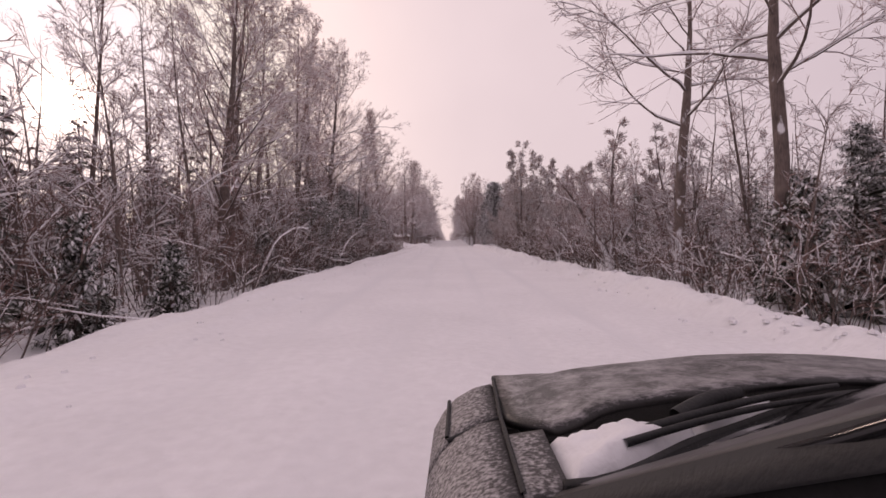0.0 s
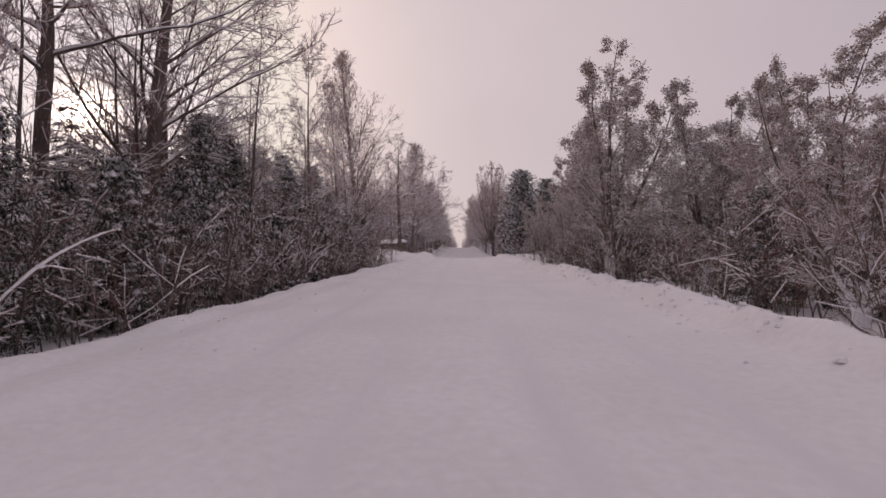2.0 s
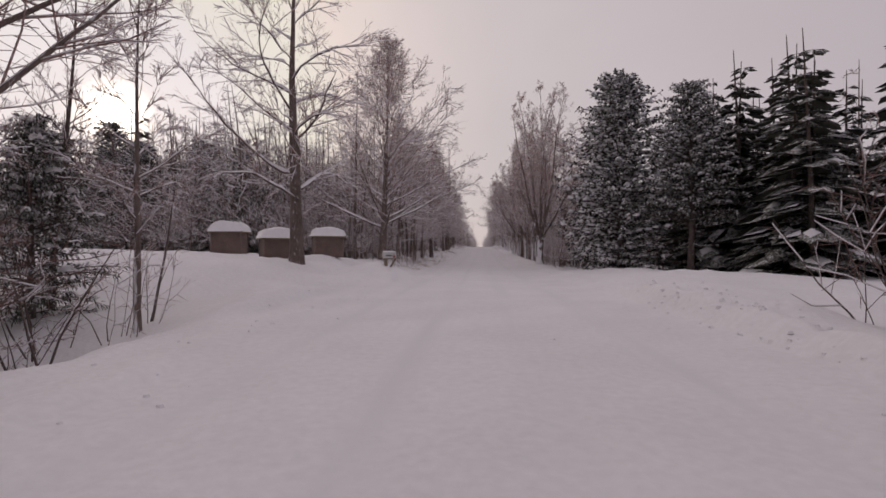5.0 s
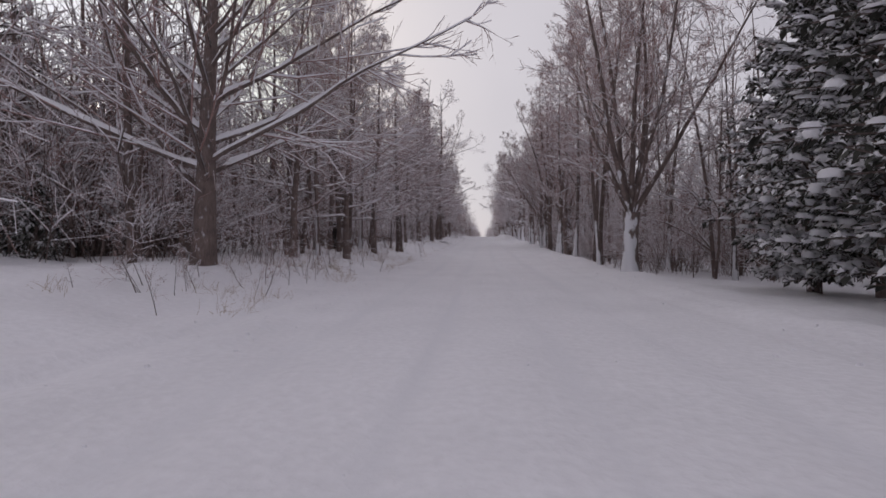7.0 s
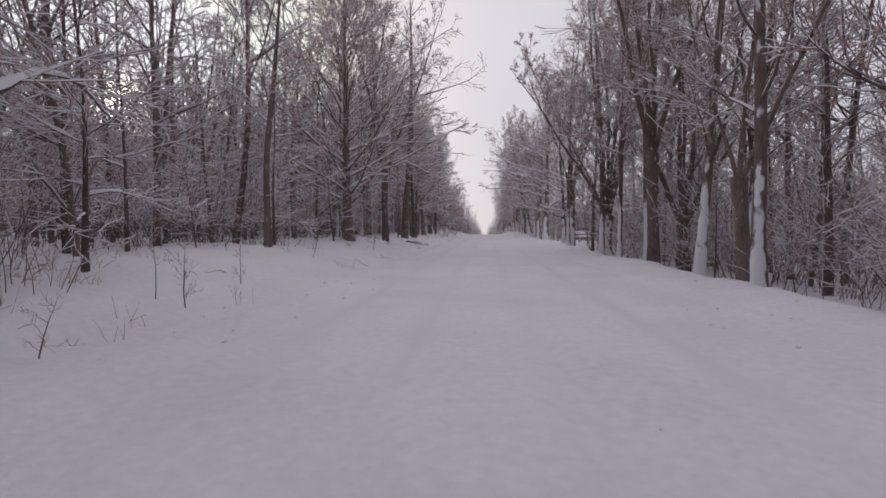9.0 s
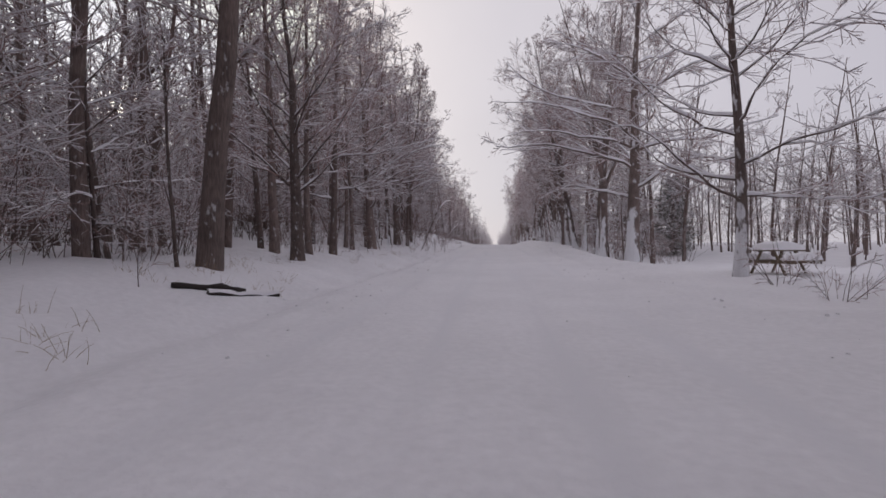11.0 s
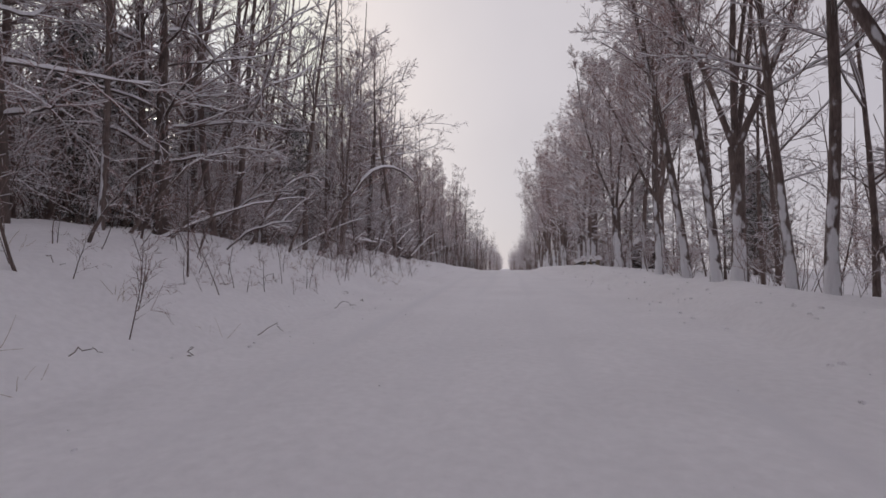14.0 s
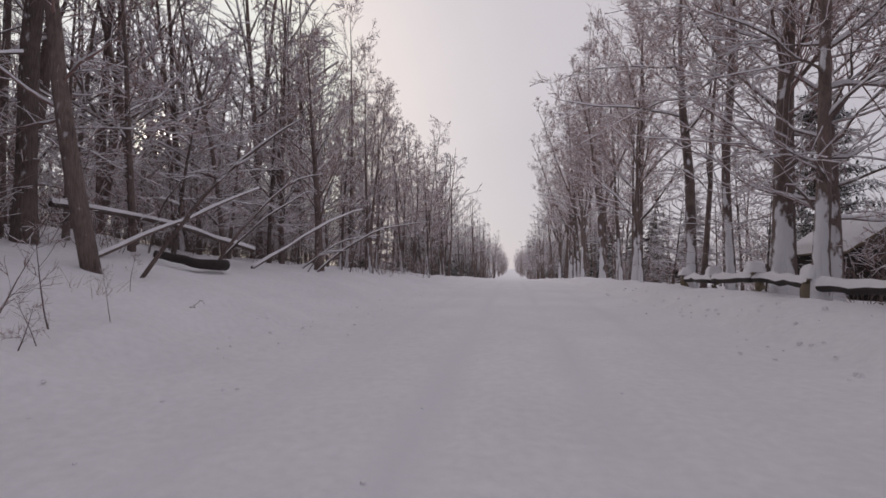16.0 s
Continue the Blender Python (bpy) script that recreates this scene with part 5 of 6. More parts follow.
def fallen(name, label, a, b, r0, r1, thick, sag=0.0, seed=0, mat=None, category="log", twigs=0):
    top = tagged(new(name), label, category)
    P, R = pole("stem", a, b, r0, r1, mat or BARK, top, sag=sag, seed=seed)
    if thick:
        snow_on(P, R, top, thick, seed)
    if twigs:
        rng = np.random.default_rng(seed + 50)
        P0, D, L, r0 = spread(rng, P[None], R[None], twigs, 0.25, 1.0, 48, 0.45, [min(1.9, 13 * max(r0, 0.05))])
        P1 = grow(rng, P0, D, L, 6, 0.17, 0.02)
        R1 = taper(np.clip(r0, 0.012, 0.04), 6, 0.25)
        P0, D, L2, _ = spread(rng, P1, R1, 6, 0.15, 1.0, 45, 0.5, L * 0.5)
        P2 = grow(rng, P0, D, L2, 3, 0.2, 0.0)
        tagged(part("crown", quads("crown", *merged([tubes(P1, R1, 4), tubes(P2, taper(np.full(len(P2), 0.008), 3, 0.4), 3)]), TWIG), top), kind="stuff")
        tagged(part("snow", quads("snow", *merged([caps(P1, R1, 0.05, rng, 0.9), caps(P2, taper(np.full(len(P2), 0.008), 3, 0.4), 0.02, rng, 0.8)]), SNOW_CAP), top, "snow lying on the twigs"), kind="stuff")
    return top


rail = tagged(new("log_rail_fence"), "low log rail fence on stubby posts under snow", "fence")
stations = [246.5, 249.6, 252.6, 255.6, 258.8, 262]
for k, y in enumerate(stations):
    x = 6.0 + 0.12 * k
    z = ground_z(x, y)
    P, R = pole("post", (x, y, z - 0.3), (x, y, z + 0.5), 0.13, 0.12, POST, rail, seed=k)
    cap = snow_slab("snow", 0.42, 0.42, 0.26, rail, k + 2, 0.03)
    cap.location = (x, y, z + 0.5)
    if k:
        w, zz = 6.0 + 0.12 * (k - 1), ground_z(6.0 + 0.12 * (k - 1), stations[k - 1])
        P, R = pole("rail", (w, stations[k - 1], zz + 0.3), (x, y, z + 0.28), 0.1, 0.09, LOGWOOD, rail, seed=k + 10)
        snow_on(P, R, rail, 0.11, k)

# ---------------------------------------------------------------- picnic table in the lay-by
def picnic_table(x, y, turn):
    top = tagged(new("picnic_table"), "wooden picnic table with benches under thick snow", "table")
    for k in range(5):
        bm = bmesh.new()
        box(bm, 0, -0.30 + 0.15 * k, 0.72, 1.8, 0.14, 0.04)
        solid("tabletop_plank", bm, POST, top, bevel=0.006)
    for side in (-1, 1):
        for k in range(2):
            bm = bmesh.new()
            box(bm, 0, side * (0.62 + 0.15 * k), 0.42, 1.8, 0.14, 0.04)
            solid("bench_plank", bm, POST, top, bevel=0.006)
        pad = snow_slab("snow", 1.82, 0.32, 0.2, top, 11 + side, 0.0)
        pad.location = (0, side * 0.695, 0.462)
        for end in (-1, 1):
            bm = bmesh.new()
            box(bm, 0, 0, 0, 0.09, 0.045, 0.86, pose(end * 0.62, side * 0.52, -0.05, side * 24, 0, 0))
            solid("leg", bm, POST, top, bevel=0.006)
    for end in (-1, 1):
        bm = bmesh.new()
        box(bm, end * 0.67, 0, 0.36, 0.045, 1.6, 0.09)
        solid("crossbeam", bm, POST, top, bevel=0.006)
    pad = snow_slab("snow", 1.84, 0.78, 0.24, top, 15, 0.0)
    pad.location = (0, 0, 0.762)
    top.matrix_basis = pose(x, y, ground_z(x, y) - 0.05, 0, 0, turn)


picnic_table(8.5, 182.8, 38)

# ---------------------------------------------------------------- bent, broken and fallen trees
def over(x, y, h):
    return (x, y, ground_z(x, y) + h)


fallen("fallen_log", "dark broken log half bedded in snow", over(-8.6, 252.5, 0.25), over(-7.72, 254.2, 0.22), 0.09, 0.15, 0.0, seed=3, mat=LOGWOOD)
fallen("fallen_log", "short dark log end sticking out of snow", over(-8.5, 240.2, 0.2), over(-9.2, 243.0, 0.25), 0.15, 0.12, 0.05, seed=5, mat=LOGWOOD)
fallen("fallen_log", "dark rotten branch half buried in snow", over(-6.0, 175.4, 0.03), over(-5.0, 176.3, 0.06), 0.06, 0.075, 0.0, seed=15, mat=LOGWOOD)
fallen("fallen_log", "dark rotten branch half buried in snow", over(-5.4, 175.6, 0.02), over(-4.5, 176.8, 0.05), 0.05, 0.06, 0.04, seed=16, mat=LOGWOOD)
fallen("fallen_tree", "fallen trunk held off the ground under a snow ridge", over(-10.5, 244.0, 0.7), over(-9.2, 248.6, 0.7), 0.10, 0.07, 0.15, seed=6)
fallen("fallen_tree", "broken trunk lying level under snow", over(-10, 251.0, 0.9), over(-8.6, 257.5, 0.6), 0.07, 0.05, 0.09, 0.25, seed=7)
fallen("leaning_pole", "leaning dead pole with snow along it", over(-9.0, 251.0, 0.0), over(-8.2, 257.0, 2.6), 0.06, 0.03, 0.05, seed=8, category="dead tree")
fallen("leaning_pole", "thin leaning dead pole with snow along it", over(-8.4, 257.0, 0.0), over(-6.9, 264.5, 3.0), 0.06, 0.03, 0.05, 0.2, seed=9, category="dead tree")
fallen("leaning_pole", "thin leaning dead pole with snow along it", over(-9.0, 233.0, 0.0), over(-7.5, 239.0, 2.2), 0.05, 0.02, 0.035, 0.2, seed=12, category="dead tree")
fallen("leaning_pole", "thin leaning dead pole with snow along it", over(-8.6, 224.0, 0.0), over(-7.0, 230.0, 2.0), 0.045, 0.02, 0.03, 0.3, seed=13, category="dead tree")
fallen("bent_tree", "young trunk bent over in an arch by snow", over(-8.85, 236.5, -0.05), over(-5.4, 242.5, 5.15), 0.14, 0.035, 0.08, 2.4, seed=10, category="tree", twigs=5)
for x, y, x2, y2, h, sag, seed in ((-7.5, 227.5, -6.7, 229.5, 2.3, 0.25, 11), (-7.7, 232.5, -6.8, 234.0, 2.9, 0.2, 17), (-7.8, 227.0, -6.2, 228.6, 2.9, 0.7, 18), (-8.4, 222.5, -7.0, 224.5, 2.6, 0.5, 19)):
    fallen("bent_tree", "thin stem bent over towards the road by snow", over(x, y, -0.1), over(x2, y2, h), 0.05, 0.015, 0.04, sag, seed=seed, category="tree", twigs=7)
fallen("dead_tree", "dark leaning dead trunk with snow on its upper side", over(-7.9, 249.8, -0.1), over(-9.1, 248.9, 9.5), 0.17, 0.08, 0.1, 0.0, seed=14, category="tree", twigs=9)
for x, y, h, r in ((-9.0, 213.6, 1.3, 0.22), (-10.2, 215.0, 1.7, 0.2), (-9.6, 238.5, 0.9, 0.2), (-9.0, 134.5, 1.5, 0.24)):
    fallen("tree_stump", "dark broken stump with snow on it", over(x, y, -0.1), (x + 0.1, y + 0.1, ground_z(x, y) + h), r * 1.2, r * 0.8, 0.0, seed=int(y), mat=LOGWOOD, category="stump")

fallen("bent_tree", "low snow-laden stem sweeping up from the ditch", over(-9.5, 25.0, -0.1), over(-6.9, 26.4, 2.1), 0.07, 0.025, 0.06, -0.35, seed=40, category="tree", twigs=6)
fallen("bent_tree", "young stem bent over in an arch by snow", over(-8.3, 24.6, -0.1), over(-7.2, 29.6, 2.6), 0.06, 0.02, 0.06, 1.1, seed=41, category="tree", twigs=6)
for x, y, x2, y2, h, seed in ((-7.6, 37.5, -6.6, 40.5, 2.4, 42), (-8.0, 56.5, -6.9, 60.0, 2.2, 43), (7.6, 33.0, 6.6, 36.0, 2.2, 44), (-8.4, 44.0, -7.0, 46.5, 3.4, 45)):
    fallen("bent_tree", "thin stem bent over towards the road by snow", over(x, y, -0.1), over(x2, y2, h), 0.045, 0.015, 0.045, 0.5, seed=seed, category="tree", twigs=8)

# a tangle of thin leaning poles on the bank
dice = random.Random(33)
for k in range(30):
    y = dice.choice((dice.uniform(208, 232), dice.uniform(232, 268)))
    x = -dice.uniform(6.6, 10.5)
    l, a, up = dice.uniform(1.6, 4.6), dice.uniform(-0.6, 1.4), radians(dice.uniform(18, 66))
    fallen("leaning_pole", "thin leaning dead pole with snow along it", over(x, y, -0.1), (x + l * math.cos(up) * math.cos(a), y + l * math.cos(up) * math.sin(a), ground_z(x, y) + l * math.sin(up)), dice.uniform(0.02, 0.05), 0.012, 0.05, dice.uniform(0.1, 0.6), seed=60 + k, category="dead tree", twigs=3)

# dry stems that stick out of the snow on the verge
weeds = [bare_tree(bare_tree_shape(300 + k, 0.9 + 0.25 * k, 0.010, first=0.1, limbs=8 + k, branches=3, twigs=2, reach=0.42, angle=46, twig_r=0.0035, snow=0.012, sides=4, bend=3, cover=0.5), BARK, "dry leafless stem sticking out of the snow", "dry_weed") for k in range(4)]
models += weeds
for w in weeds:
    tagged(w, category="weed")
    w["category"] = "weed"
dice = random.Random(21)
spots = [(-5.2, 126), (-4.3, 125), (-4.4, 139.7), (-4.8, 143), (-4.5, 207), (-5.0, 205.3), (-4.6, 213), (-5.2, 215.5), (-4.9, 218), (-5.3, 222), (-5.5, 229.5), (-5.0, 231), (-4.9, 245.4), (-5.6, 246.5), (-5.2, 247)]
for k in range(150):
    y = dice.choice((dice.uniform(118, 250), dice.uniform(204, 246), dice.uniform(112, 124)))
    spots.append((-dice.uniform(4.9, 7.5), y))
for k in range(90):
    spots.append((-dice.uniform(4.4, 8.0), dice.uniform(204, 238)))
for k in range(30):
    spots.append((dice.uniform(4.6, 6.2), dice.uniform(28, 84)))
for x, y in spots:
    t = stand(dice.choice(weeds), x, y, dice.uniform(0, 360), dice.uniform(0.45, 1.0), (dice.gauss(0, 14), dice.gauss(0, 14)), 0.05)
    tagged(t, group="dry stems on the verge")
# dry grass that pokes through the snow of the verge
rng = np.random.default_rng(77)
tips = []
for k in range(900):
    x, y = -rng.uniform(4.3, 8.2), rng.choice((rng.uniform(112, 150), rng.uniform(118, 250)))
    if noise.noise((x / 2.2, y / 3.5, 9.1)) < 0.02:
        continue
    for j in range(rng.integers(5, 13)):
        tips.append((x + rng.normal(0, 0.12), y + rng.normal(0, 0.12)))
P0 = np.array([(x, y, ground_z(x, round(y, 1)) - 0.03) for x, y in tips])
P = grow(rng, P0, rng.normal(0, 0.45, (len(P0), 3)) + np.array([0, 0, 1.0]), rng.uniform(0.12, 0.42, len(P0)), 4, 0.12, -0.12)
tagged(new("dry_grass", quads("dry_grass", *ribbons(P, taper(np.full(len(P0), 0.0035), 4, 0.4), rng), STRAW)), "dry tan grass poking through the snow", "grass", kind="stuff")

# loose twigs lying on the snow
for k in range(40):
    x, y = -dice.uniform(3.6, 7.5), dice.uniform(118, 250) if k < 18 else dice.uniform(208, 240)
    a = dice.uniform(0, 6.28)
    l = dice.uniform(0.25, 0.7)
    fallen("fallen_twig", "bare twig lying on the snow", over(x, y, 0.03), over(x + l * math.cos(a), y + l * math.sin(a), 0.07), 0.007, 0.003, 0.0, 0.05, seed=k, category="twig")

# small clods of snow thrown up along the road
V, F = [], []
for k in range(2700):
    side = dice.random()
    x = -dice.uniform(2.4, 4.6) if side < 0.45 else (dice.uniform(3.0, 5.2) if side < 0.85 else dice.uniform(-2.5, 3.0))
    y = dice.uniform(0, 262)
    if k >= 1500:
        x, y = (dice.uniform(3.5, 5.0), dice.choice((dice.uniform(200, 262), dice.uniform(5, 90)))) if k < 1900 else (dice.gauss(4.45, 0.3), dice.uniform(3, 90))
    r = (1.0 if k < 1500 else (1.4 if k < 1900 else 1.6)) * dice.uniform(0.008, 0.045) * (0.6 if abs(x) < 2.4 else 1)
    z = ground_z(x, y)
    n = len(V)
    for i in range(6):
        a = i * math.pi / 3
        q = r * dice.uniform(0.7, 1.2)
        V.append((x + q * math.cos(a), y + q * math.sin(a), z - 0.005))
    for i in range(6):
        a = i * math.pi / 3 + 0.3
        q = r * dice.uniform(0.5, 0.75)
        V.append((x + q * math.cos(a), y + q * math.sin(a), z + r * dice.uniform(0.4, 0.75)))
    F += [(n + i, n + (i + 1) % 6, n + 6 + (i + 1) % 6, n + 6 + i) for i in range(6)] + [(n + 6, n + 7, n + 8, n + 9), (n + 6, n + 9, n + 10, n + 11)]
tagged(new("snow_clod", quads("snow_clod", V, F, SNOW, smooth=False)), "small clods of snow thrown along the road", "snow clod", kind="stuff")

# ---------------------------------------------------------------- the car on the road
PAINT = plastered(material("dark_car_paint", (0.030, 0.028, 0.028), 0.34, 0.3, spread=0.3, scale=7, bump=0.15, fine=160), colour=(0.42, 0.40, 0.41), side=(0, 0, 1), low=0.76, high=1.02, size=9, stretch=1.0, detail=6, rough=0.85)
SALTED = plastered(material("salt_crusted_paint", (0.055, 0.05, 0.05), 0.6, 0.1, spread=0.4, scale=18, bump=0.5, fine=110, depth=0.01), colour=(0.46, 0.44, 0.445), side=(-0.5, 0, 0.6), low=0.70, high=1.0, size=95, stretch=1.0)
GLASS = material("dark_windscreen", (0.012, 0.012, 0.013), 0.06, 0.0, spread=0.3, scale=3, bump=0.02, fine=30)
RUBBER = material("black_rubber", (0.018, 0.018, 0.019), 0.7, spread=0.2, scale=9, bump=0.2, fine=80)
LAMP = material("headlamp_lens", (0.35, 0.35, 0.36), 0.15, 0.2, spread=0.3, scale=14, bump=0.2, fine=40)
RIM = material("wheel_alloy", (0.4, 0.4, 0.41), 0.4, 0.8, spread=0.2, scale=9, bump=0.1, fine=40)

TRIM = material("black_gloss_trim", (0.022, 0.018, 0.016), 0.34, 0.0, spread=0.3, scale=6, bump=0.05, fine=60)
AXIS = 1.05
car = tagged(new("car"), "dark frost-crusted car with snow packed below its windscreen", "car")
car.matrix_basis = pose(-0.08, 2.5, road_z(2.5))


def shell(name, rows_, mat, label="", thick=0.02, parent=None, smooth=True):
    """A sheet through rows of points, with thickness."""
    bm = bmesh.new()
    grid = [[bm.verts.new((x, y, z + EYE)) for x, y, z in row] for row in rows_]
    for a, b in zip(grid, grid[1:]):
        for i in range(len(a) - 1):
            bm.faces.new((a[i], a[i + 1], b[i + 1], b[i]))
    bmesh.ops.recalc_face_normals(bm, faces=bm.faces)
    if sum(f.normal.z for f in bm.faces) < 0:
        bmesh.ops.reverse_faces(bm, faces=bm.faces)
    bmesh.ops.solidify(bm, geom=list(bm.faces), thickness=thick)
    return solid(name, bm, mat, parent or car, label, smooth=smooth)


def across(table, x):
    return glide(table, x if x <= AXIS else 2 * AXIS - x)


REAR_Y = [(0.14, 1.377), (0.26, 1.24), (0.40, 1.28), (0.57, 1.30), (0.89, 1.36), (1.05, 1.38)]
REAR_Z = [(0.14, -0.451), (0.26, -0.43), (0.40, -0.385), (0.57, -0.366), (0.89, -0.347), (1.05, -0.345)]
CREST_Z = [(0.155, -0.43), (0.40, -0.407), (0.60, -0.378), (0.886, -0.358), (1.05, -0.352)]


def nose(y):
    return 0.0 if y < 1.75 else 0.42 * (y - 1.75) + 1.3 * (y - 1.75) ** 2


hood_rows = []
for k in range(15):
    row = []
    for i in range(33):
        x = 0.14 + (2 * AXIS - 0.28) * i / 32
        y0 = across(REAR_Y, x)
        end = 2.28 - 0.25 * ((x - AXIS) / 0.91) ** 4
        u = k / 14
        y = y0 + (end - y0) * u
        f = min(1, (y - y0) / max(0.05, 1.75 - y0))
        z = across(REAR_Z, x) * (1 - f) + across(CREST_Z, x) * f - nose(y)
        row.append((x + 0.02 * u * (1 if x < AXIS else -1), y, z))
    hood_rows.append(row)
shell("hood", hood_rows, PAINT, "bonnet crusted with frost")
for side in (0, 1):
    def flip(p):
        return p if side == 0 else (2 * AXIS - p[0], p[1], p[2])
    for name, y0, y1, mat in (("front_fender", 1.385, 2.2, SALTED), ("cowl_side", 0.93, 1.372, SALTED)):
        rows_ = []
        for k in range(13):
            y = y0 + (y1 - y0) * k / 12
            d = nose(y)
            draw = 0.0 if y < 1.75 else 0.9 * (y - 1.75) ** 1.7
            section = [(0.135, -0.452), (0.08, -0.465), (0.02, -0.50), (-0.02, -0.545), (-0.05, -0.60), (-0.062, -0.68), (-0.066, -0.80), (-0.055, -0.92), (-0.035, -1.02)]
            rows_.append([flip((x + draw + 0.02 * max(0, y - 1.38), y, max(z - d * (1 if j < 4 else 0.7), -1.04 + 0.01 * j))) for j, (x, z) in enumerate(section)])
        if name == "front_fender":
            shell(name, rows_, mat, "fender crusted with salt and snow")
        else:
            shell(name, rows_, mat)
    # door and rear quarter, below the side windows
    for name, y0, y1 in (("front_door", -0.35, 0.922), ("rear_door", -1.35, -0.36), ("rear_quarter", -2.5, -1.36)):
        rows_ = []
        for k in range(7):
            y = y0 + (y1 - y0) * k / 6
            draw = 0.0 if y > -1.9 else 0.5 * (-1.9 - y) ** 2
            rows_.append([flip((x + draw, y, z)) for x, z in ((0.15, -0.44), (0.06, -0.47), (-0.02, -0.53), (-0.06, -0.65), (-0.066, -0.80), (-0.055, -0.92), (-0.035, -1.02))])
        shell(name, rows_, PAINT)
    # glass of the side, and the pillars
    def sill_to_top(y):
        u = min(1.5, (0.93 - y) / 0.55)
        a, b = Vector((0.165, y, -0.43)), Vector((0.165 + 0.165 * u, y - 0.02, -0.475 + 0.335 * u))
        return [flip(tuple(a.lerp(b, k / 4))) for k in range(5)]
    shell("side_window", [sill_to_top(y) for y in (0.86, 0.8, 0.74, 0.66, 0.58, 0.5, 0.4, 0.3, 0.1, -0.4, -0.9, -1.5, -2.0)], GLASS, thick=0.01)
    shell("door_frame", [[flip((0.145 + 0.165 * u, 0.94 - 0.55 * u, -0.50 + 0.335 * u)), flip((0.168 + 0.165 * u, 0.955 - 0.55 * u, -0.462 + 0.335 * u))] for u in np.linspace(-0.05, 1.5, 13)], RUBBER, "black rubber door frame", 0.015)
    shell("cowl_panel", [[flip((x, y, -0.449 + 0.2 * (x - 0.138) - 0.03 * (1.37 - y) * (x - 0.138) / 0.1)) for x in (0.138, 0.165, 0.195, 0.225)] for y in np.linspace(0.94, 1.25, 9)], SALTED, "salt-specked panel beside the windscreen", 0.012)
    shell("front_pillar", [[flip((0.168 + 0.165 * u, 0.95 - 0.55 * u, -0.464 + 0.335 * u)), flip((0.20 + 0.165 * u, 0.965 - 0.55 * u, -0.452 + 0.335 * u)), flip((0.24 + 0.165 * u, 0.97 - 0.55 * u, -0.438 + 0.338 * u))] for u in np.linspace(0, 1.5, 13)], TRIM, "glossy black windscreen pillar", 0.008)
    # panel joints
    for a, b in (((0.138, 1.379, -0.449), (0.0, 1.379, -0.512)), ((-0.002, 1.40, -0.512), (0.006, 1.74, -0.516)), ((0.138, 0.95, -0.449), (0.138, 1.38, -0.447)), ((0.138, 1.38, -0.449), (0.150, 1.74, -0.437))):
        n = 7
        P = np.array([np.array(flip(a)) * (1 - u) + np.array(flip(b)) * u + np.array([0, 0, EYE + 0.001]) for u in np.linspace(0, 1, n)])
        V, F = tubes(P[None], np.full((1, n), 0.006), 6)
        part("panel_joint", quads("panel_joint", V, F, RUBBER), car)
    for y in (1.58, -1.75):
        x = 0.07 if side == 0 else 2 * AXIS - 0.07
        bm = bmesh.new()
        bmesh.ops.create_cone(bm, cap_ends=True, segments=32, radius1=0.35, radius2=0.35, depth=0.22, matrix=pose(x, y, 0.35, 0, 90, 0))
        wheel = solid("wheel", bm, RUBBER, car, "snowy black tyre", bevel=0.03)
        bm = bmesh.new()
        bmesh.ops.create_cone(bm, cap_ends=True, segments=24, radius1=0.22, radius2=0.2, depth=0.03, matrix=pose(x + (-0.112 if side == 0 else 0.112), y, 0.35, 0, 90, 0))
        solid("rim", bm, RIM, wheel, "dull alloy rim", bevel=0.01)
    bm = bmesh.new()
    bmesh.ops.create_uvsphere(bm, u_segments=16, v_segments=10, radius=1, matrix=Matrix.Translation(flip((0.23, 2.12, -0.66 + EYE))) @ Matrix.Diagonal((0.15, 0.12, 0.075, 1)))
    solid("headlamp", bm, LAMP, car, "frosted headlamp", smooth=True)


def screen_foot(x):
    return glide([(0.21, 0.95), (0.56, 1.14), (1.05, 1.31)], x if x <= AXIS else 2 * AXIS - x)


def screen_foot_z(x):
    return glide([(0.21, -0.433), (0.56, -0.412), (1.05, -0.365)], x if x <= AXIS else 2 * AXIS - x)


rows_ = []
for k in range(9):
    u = k / 8
    rows_.append([(AXIS + (x - AXIS) * (1 - 0.2 * u), screen_foot(x) - 0.83 * u - 0.05 * u * (1 - abs(x - AXIS)), screen_foot_z(x) + 0.5 * u - 0.03 * math.sin(math.pi * u)) for x in np.linspace(0.21, 2 * AXIS - 0.21, 21)])
shell("windscreen", rows_, GLASS, "dark glossy windscreen", 0.012)
rows_ = [[(x, screen_foot(x) + 0.018 * v, screen_foot_z(x) + 0.012 - 0.012 * v * v) for v in (-1, 0, 1)] for x in np.linspace(0.21, 2 * AXIS - 0.21, 31)]
shell("screen_seal", rows_, RUBBER, "black rubber seal with snow on it", 0.012)
rows_ = [[(x, y, 0.05 + 0.05 * math.cos((x - AXIS) / 0.7 * 1.5) - 0.02 * abs(y + 0.8) ** 2) for x in np.linspace(0.42, 2 * AXIS - 0.42, 11)] for y in np.linspace(0.12, -2.1, 9)]
shell("roof", rows_, PAINT)
shell("rear_window", [[(x, -2.1 - 0.35 * u, 0.03 - 0.47 * u) for x in np.linspace(0.38 - 0.18 * u, 2 * AXIS - 0.38 + 0.18 * u, 7)] for u in np.linspace(0, 1, 5)], GLASS, thick=0.012)
shell("tailgate", [[(x, -2.46 - 0.1 * math.sin(u * 3.1), -0.44 - 0.58 * u) for x in np.linspace(0.12, 2 * AXIS - 0.12, 9)] for u in np.linspace(0, 1, 6)], PAINT)
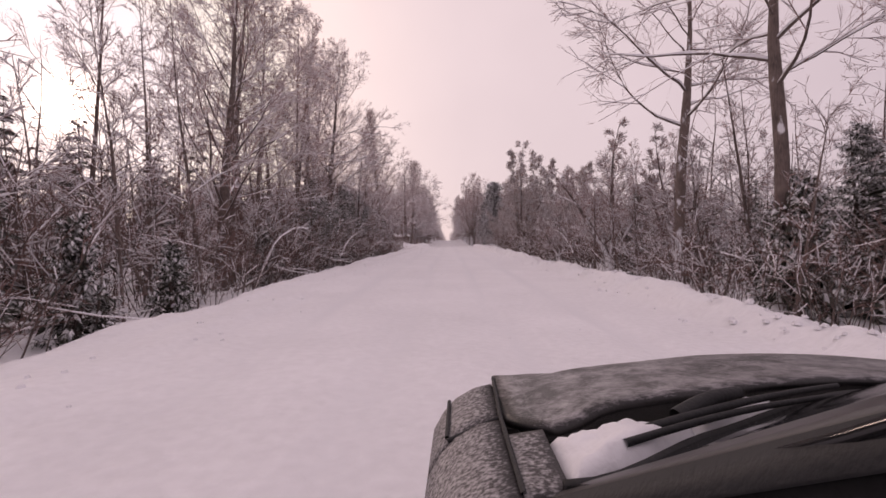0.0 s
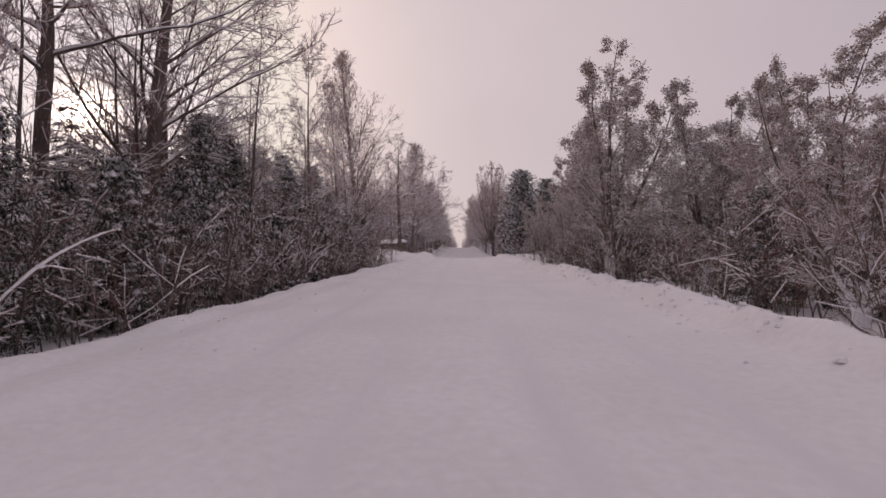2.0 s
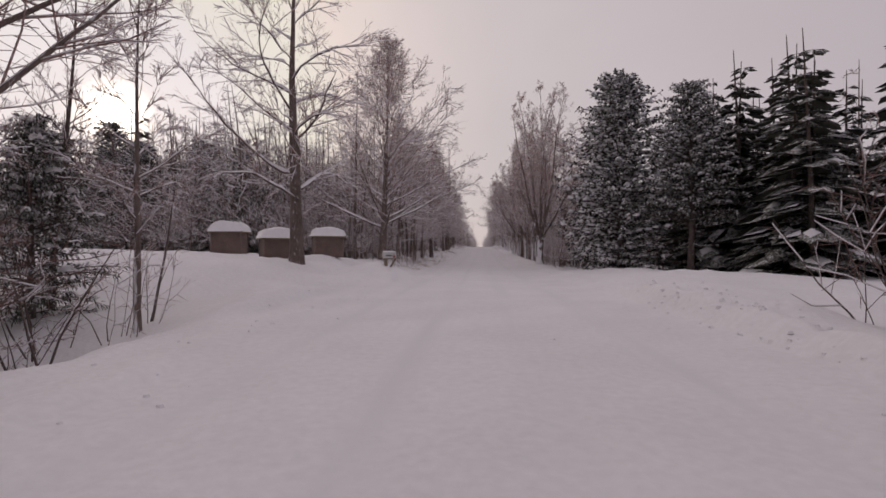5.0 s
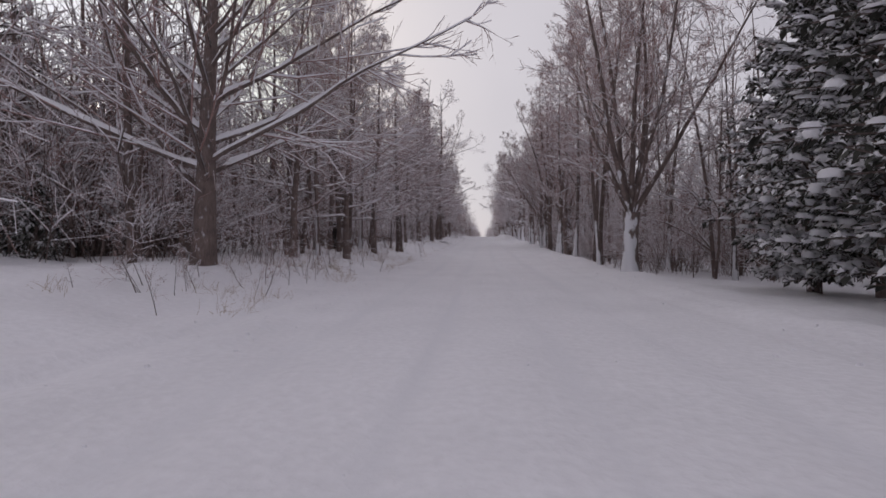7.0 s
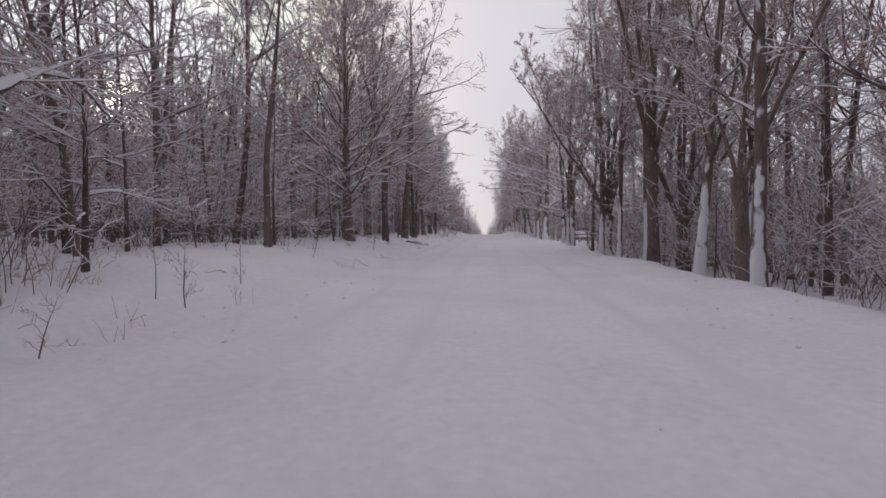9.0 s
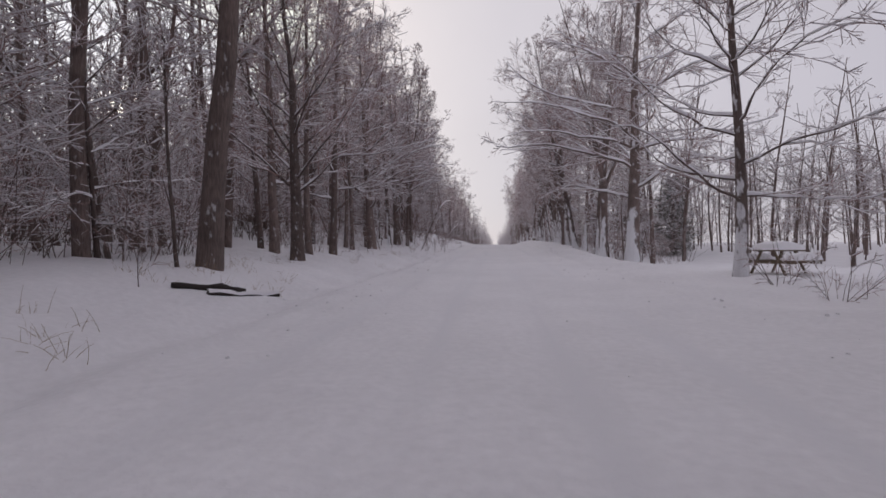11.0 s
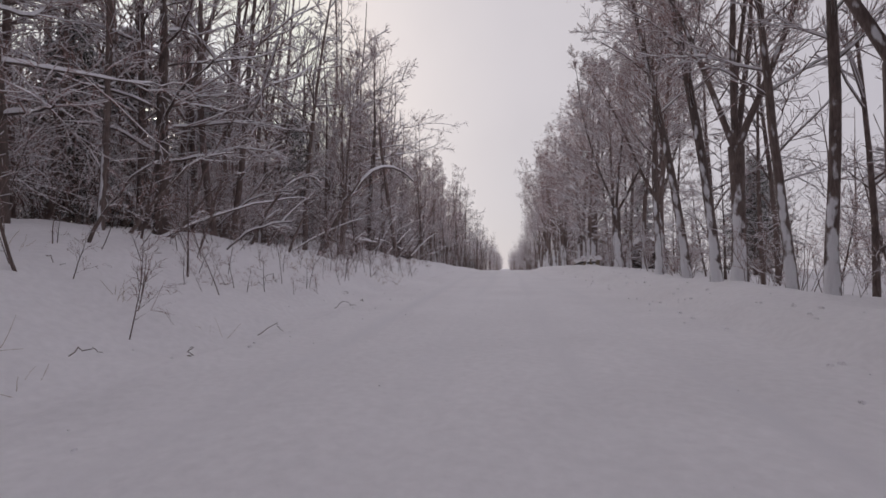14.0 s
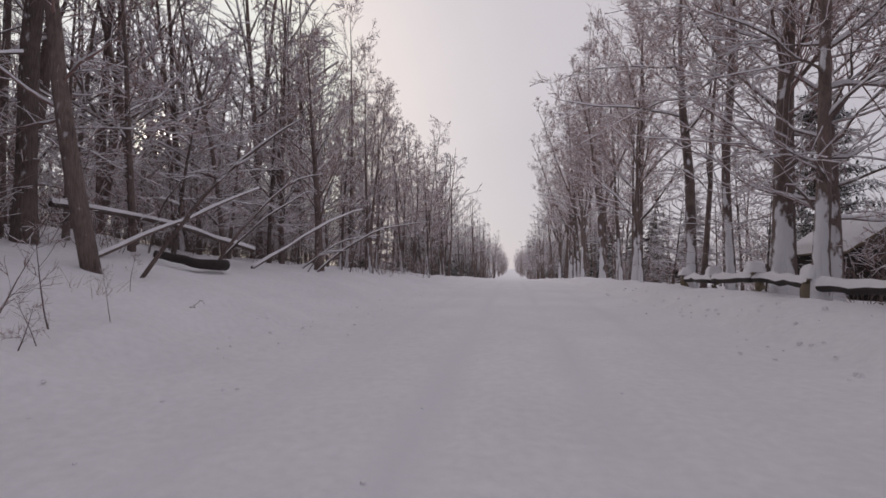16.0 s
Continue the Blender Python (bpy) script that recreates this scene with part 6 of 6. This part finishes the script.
shell("front_bumper", [[(x, 2.24 - 0.3 * ((x - AXIS) / 0.95) ** 4 + 0.05 * math.sin(u * 3.1), -0.72 - 0.32 * u) for x in np.linspace(0.12, 2 * AXIS - 0.12, 19)] for u in np.linspace(0, 1, 6)], SALTED)
bm = bmesh.new()
box(bm, AXIS, -0.2, EYE - 1.03, 1.9, 4.3, 0.08)
solid("floor_pan", bm, RUBBER, car, bevel=0.02)
# the well below the screen, dark inside, with packed snow and the wiper
rows_ = []
for k in range(5):
    u = k / 4
    rows_.append([(x, screen_foot(x) * (1 - u) + (across(REAR_Y, x) + 0.02) * u, -0.475 + 0.03 * abs(x - AXIS) * 0 - 0.02 * math.sin(math.pi * u)) for x in np.linspace(0.22, 2 * AXIS - 0.22, 25)])
shell("cowl_well", rows_, RUBBER, "black plastic scuttle", 0.02)
rng = np.random.default_rng(4)


def packed(name, x0, x1, depth, seed, v0=0.05, v1=0.9):
    """Lumpy snow pressed into the well."""
    rows_ = []
    for k in range(11):
        u = k / 10
        row = []
        for i in range(29):
            w = i / 28
            x = x0 + (x1 - x0) * w
            a, b = screen_foot(x) + 0.01, across(REAR_Y, x) - 0.012
            v = v0 + (v1 - v0) * u
            edge = min(1, 6 * min(u, 1 - u, w * 1.4, (1 - w) * 1.4))
            bump = depth * edge * (0.72 + 0.34 * noise.noise((x * 6 + seed, u * 2.2, seed)) + 0.14 * noise.noise((x * 20, u * 5, seed)) + 0.08 * noise.noise((x * 60, u * 13, seed)))
            row.append((x, a * (1 - v) + b * v, -0.47 + bump))
        rows_.append(row)
    shell(name, rows_, SNOW_CAP, "wet snow packed below the windscreen", 0.012)


packed("packed_snow", 0.225, 0.58, 0.09, 2.0, 0.02, 0.97)
packed("packed_snow", 0.57, 0.84, 0.108, 5.0, 0.3, 0.99)
packed("packed_snow", 1.0, 1.08, 0.09, 8.0, 0.4, 0.9)
for a, b, r0, r1, name in (((0.40, 1.13, -0.40), (0.98, 1.335, -0.352), 0.012, 0.007, "wiper_arm"), ((0.36, 1.07, -0.40), (0.92, 1.27, -0.36), 0.009, 0.007, "wiper_blade"), ((0.52, 1.20, -0.39), (0.70, 1.275, -0.355), 0.022, 0.016, "wiper_arm")):
    n = 9
    P = np.array([np.array(a) * (1 - u) + np.array(b) * u + np.array([0, 0, EYE + 0.012 * math.sin(math.pi * u)]) for u in np.linspace(0, 1, n)])
    V, F = tubes(P[None], np.linspace(r0, r1, n)[None], 8)
    part(name, quads(name, V, F, RUBBER), car)

for ob in models:
    for o in (*ob.children_recursive, ob):
        bpy.data.objects.remove(o)
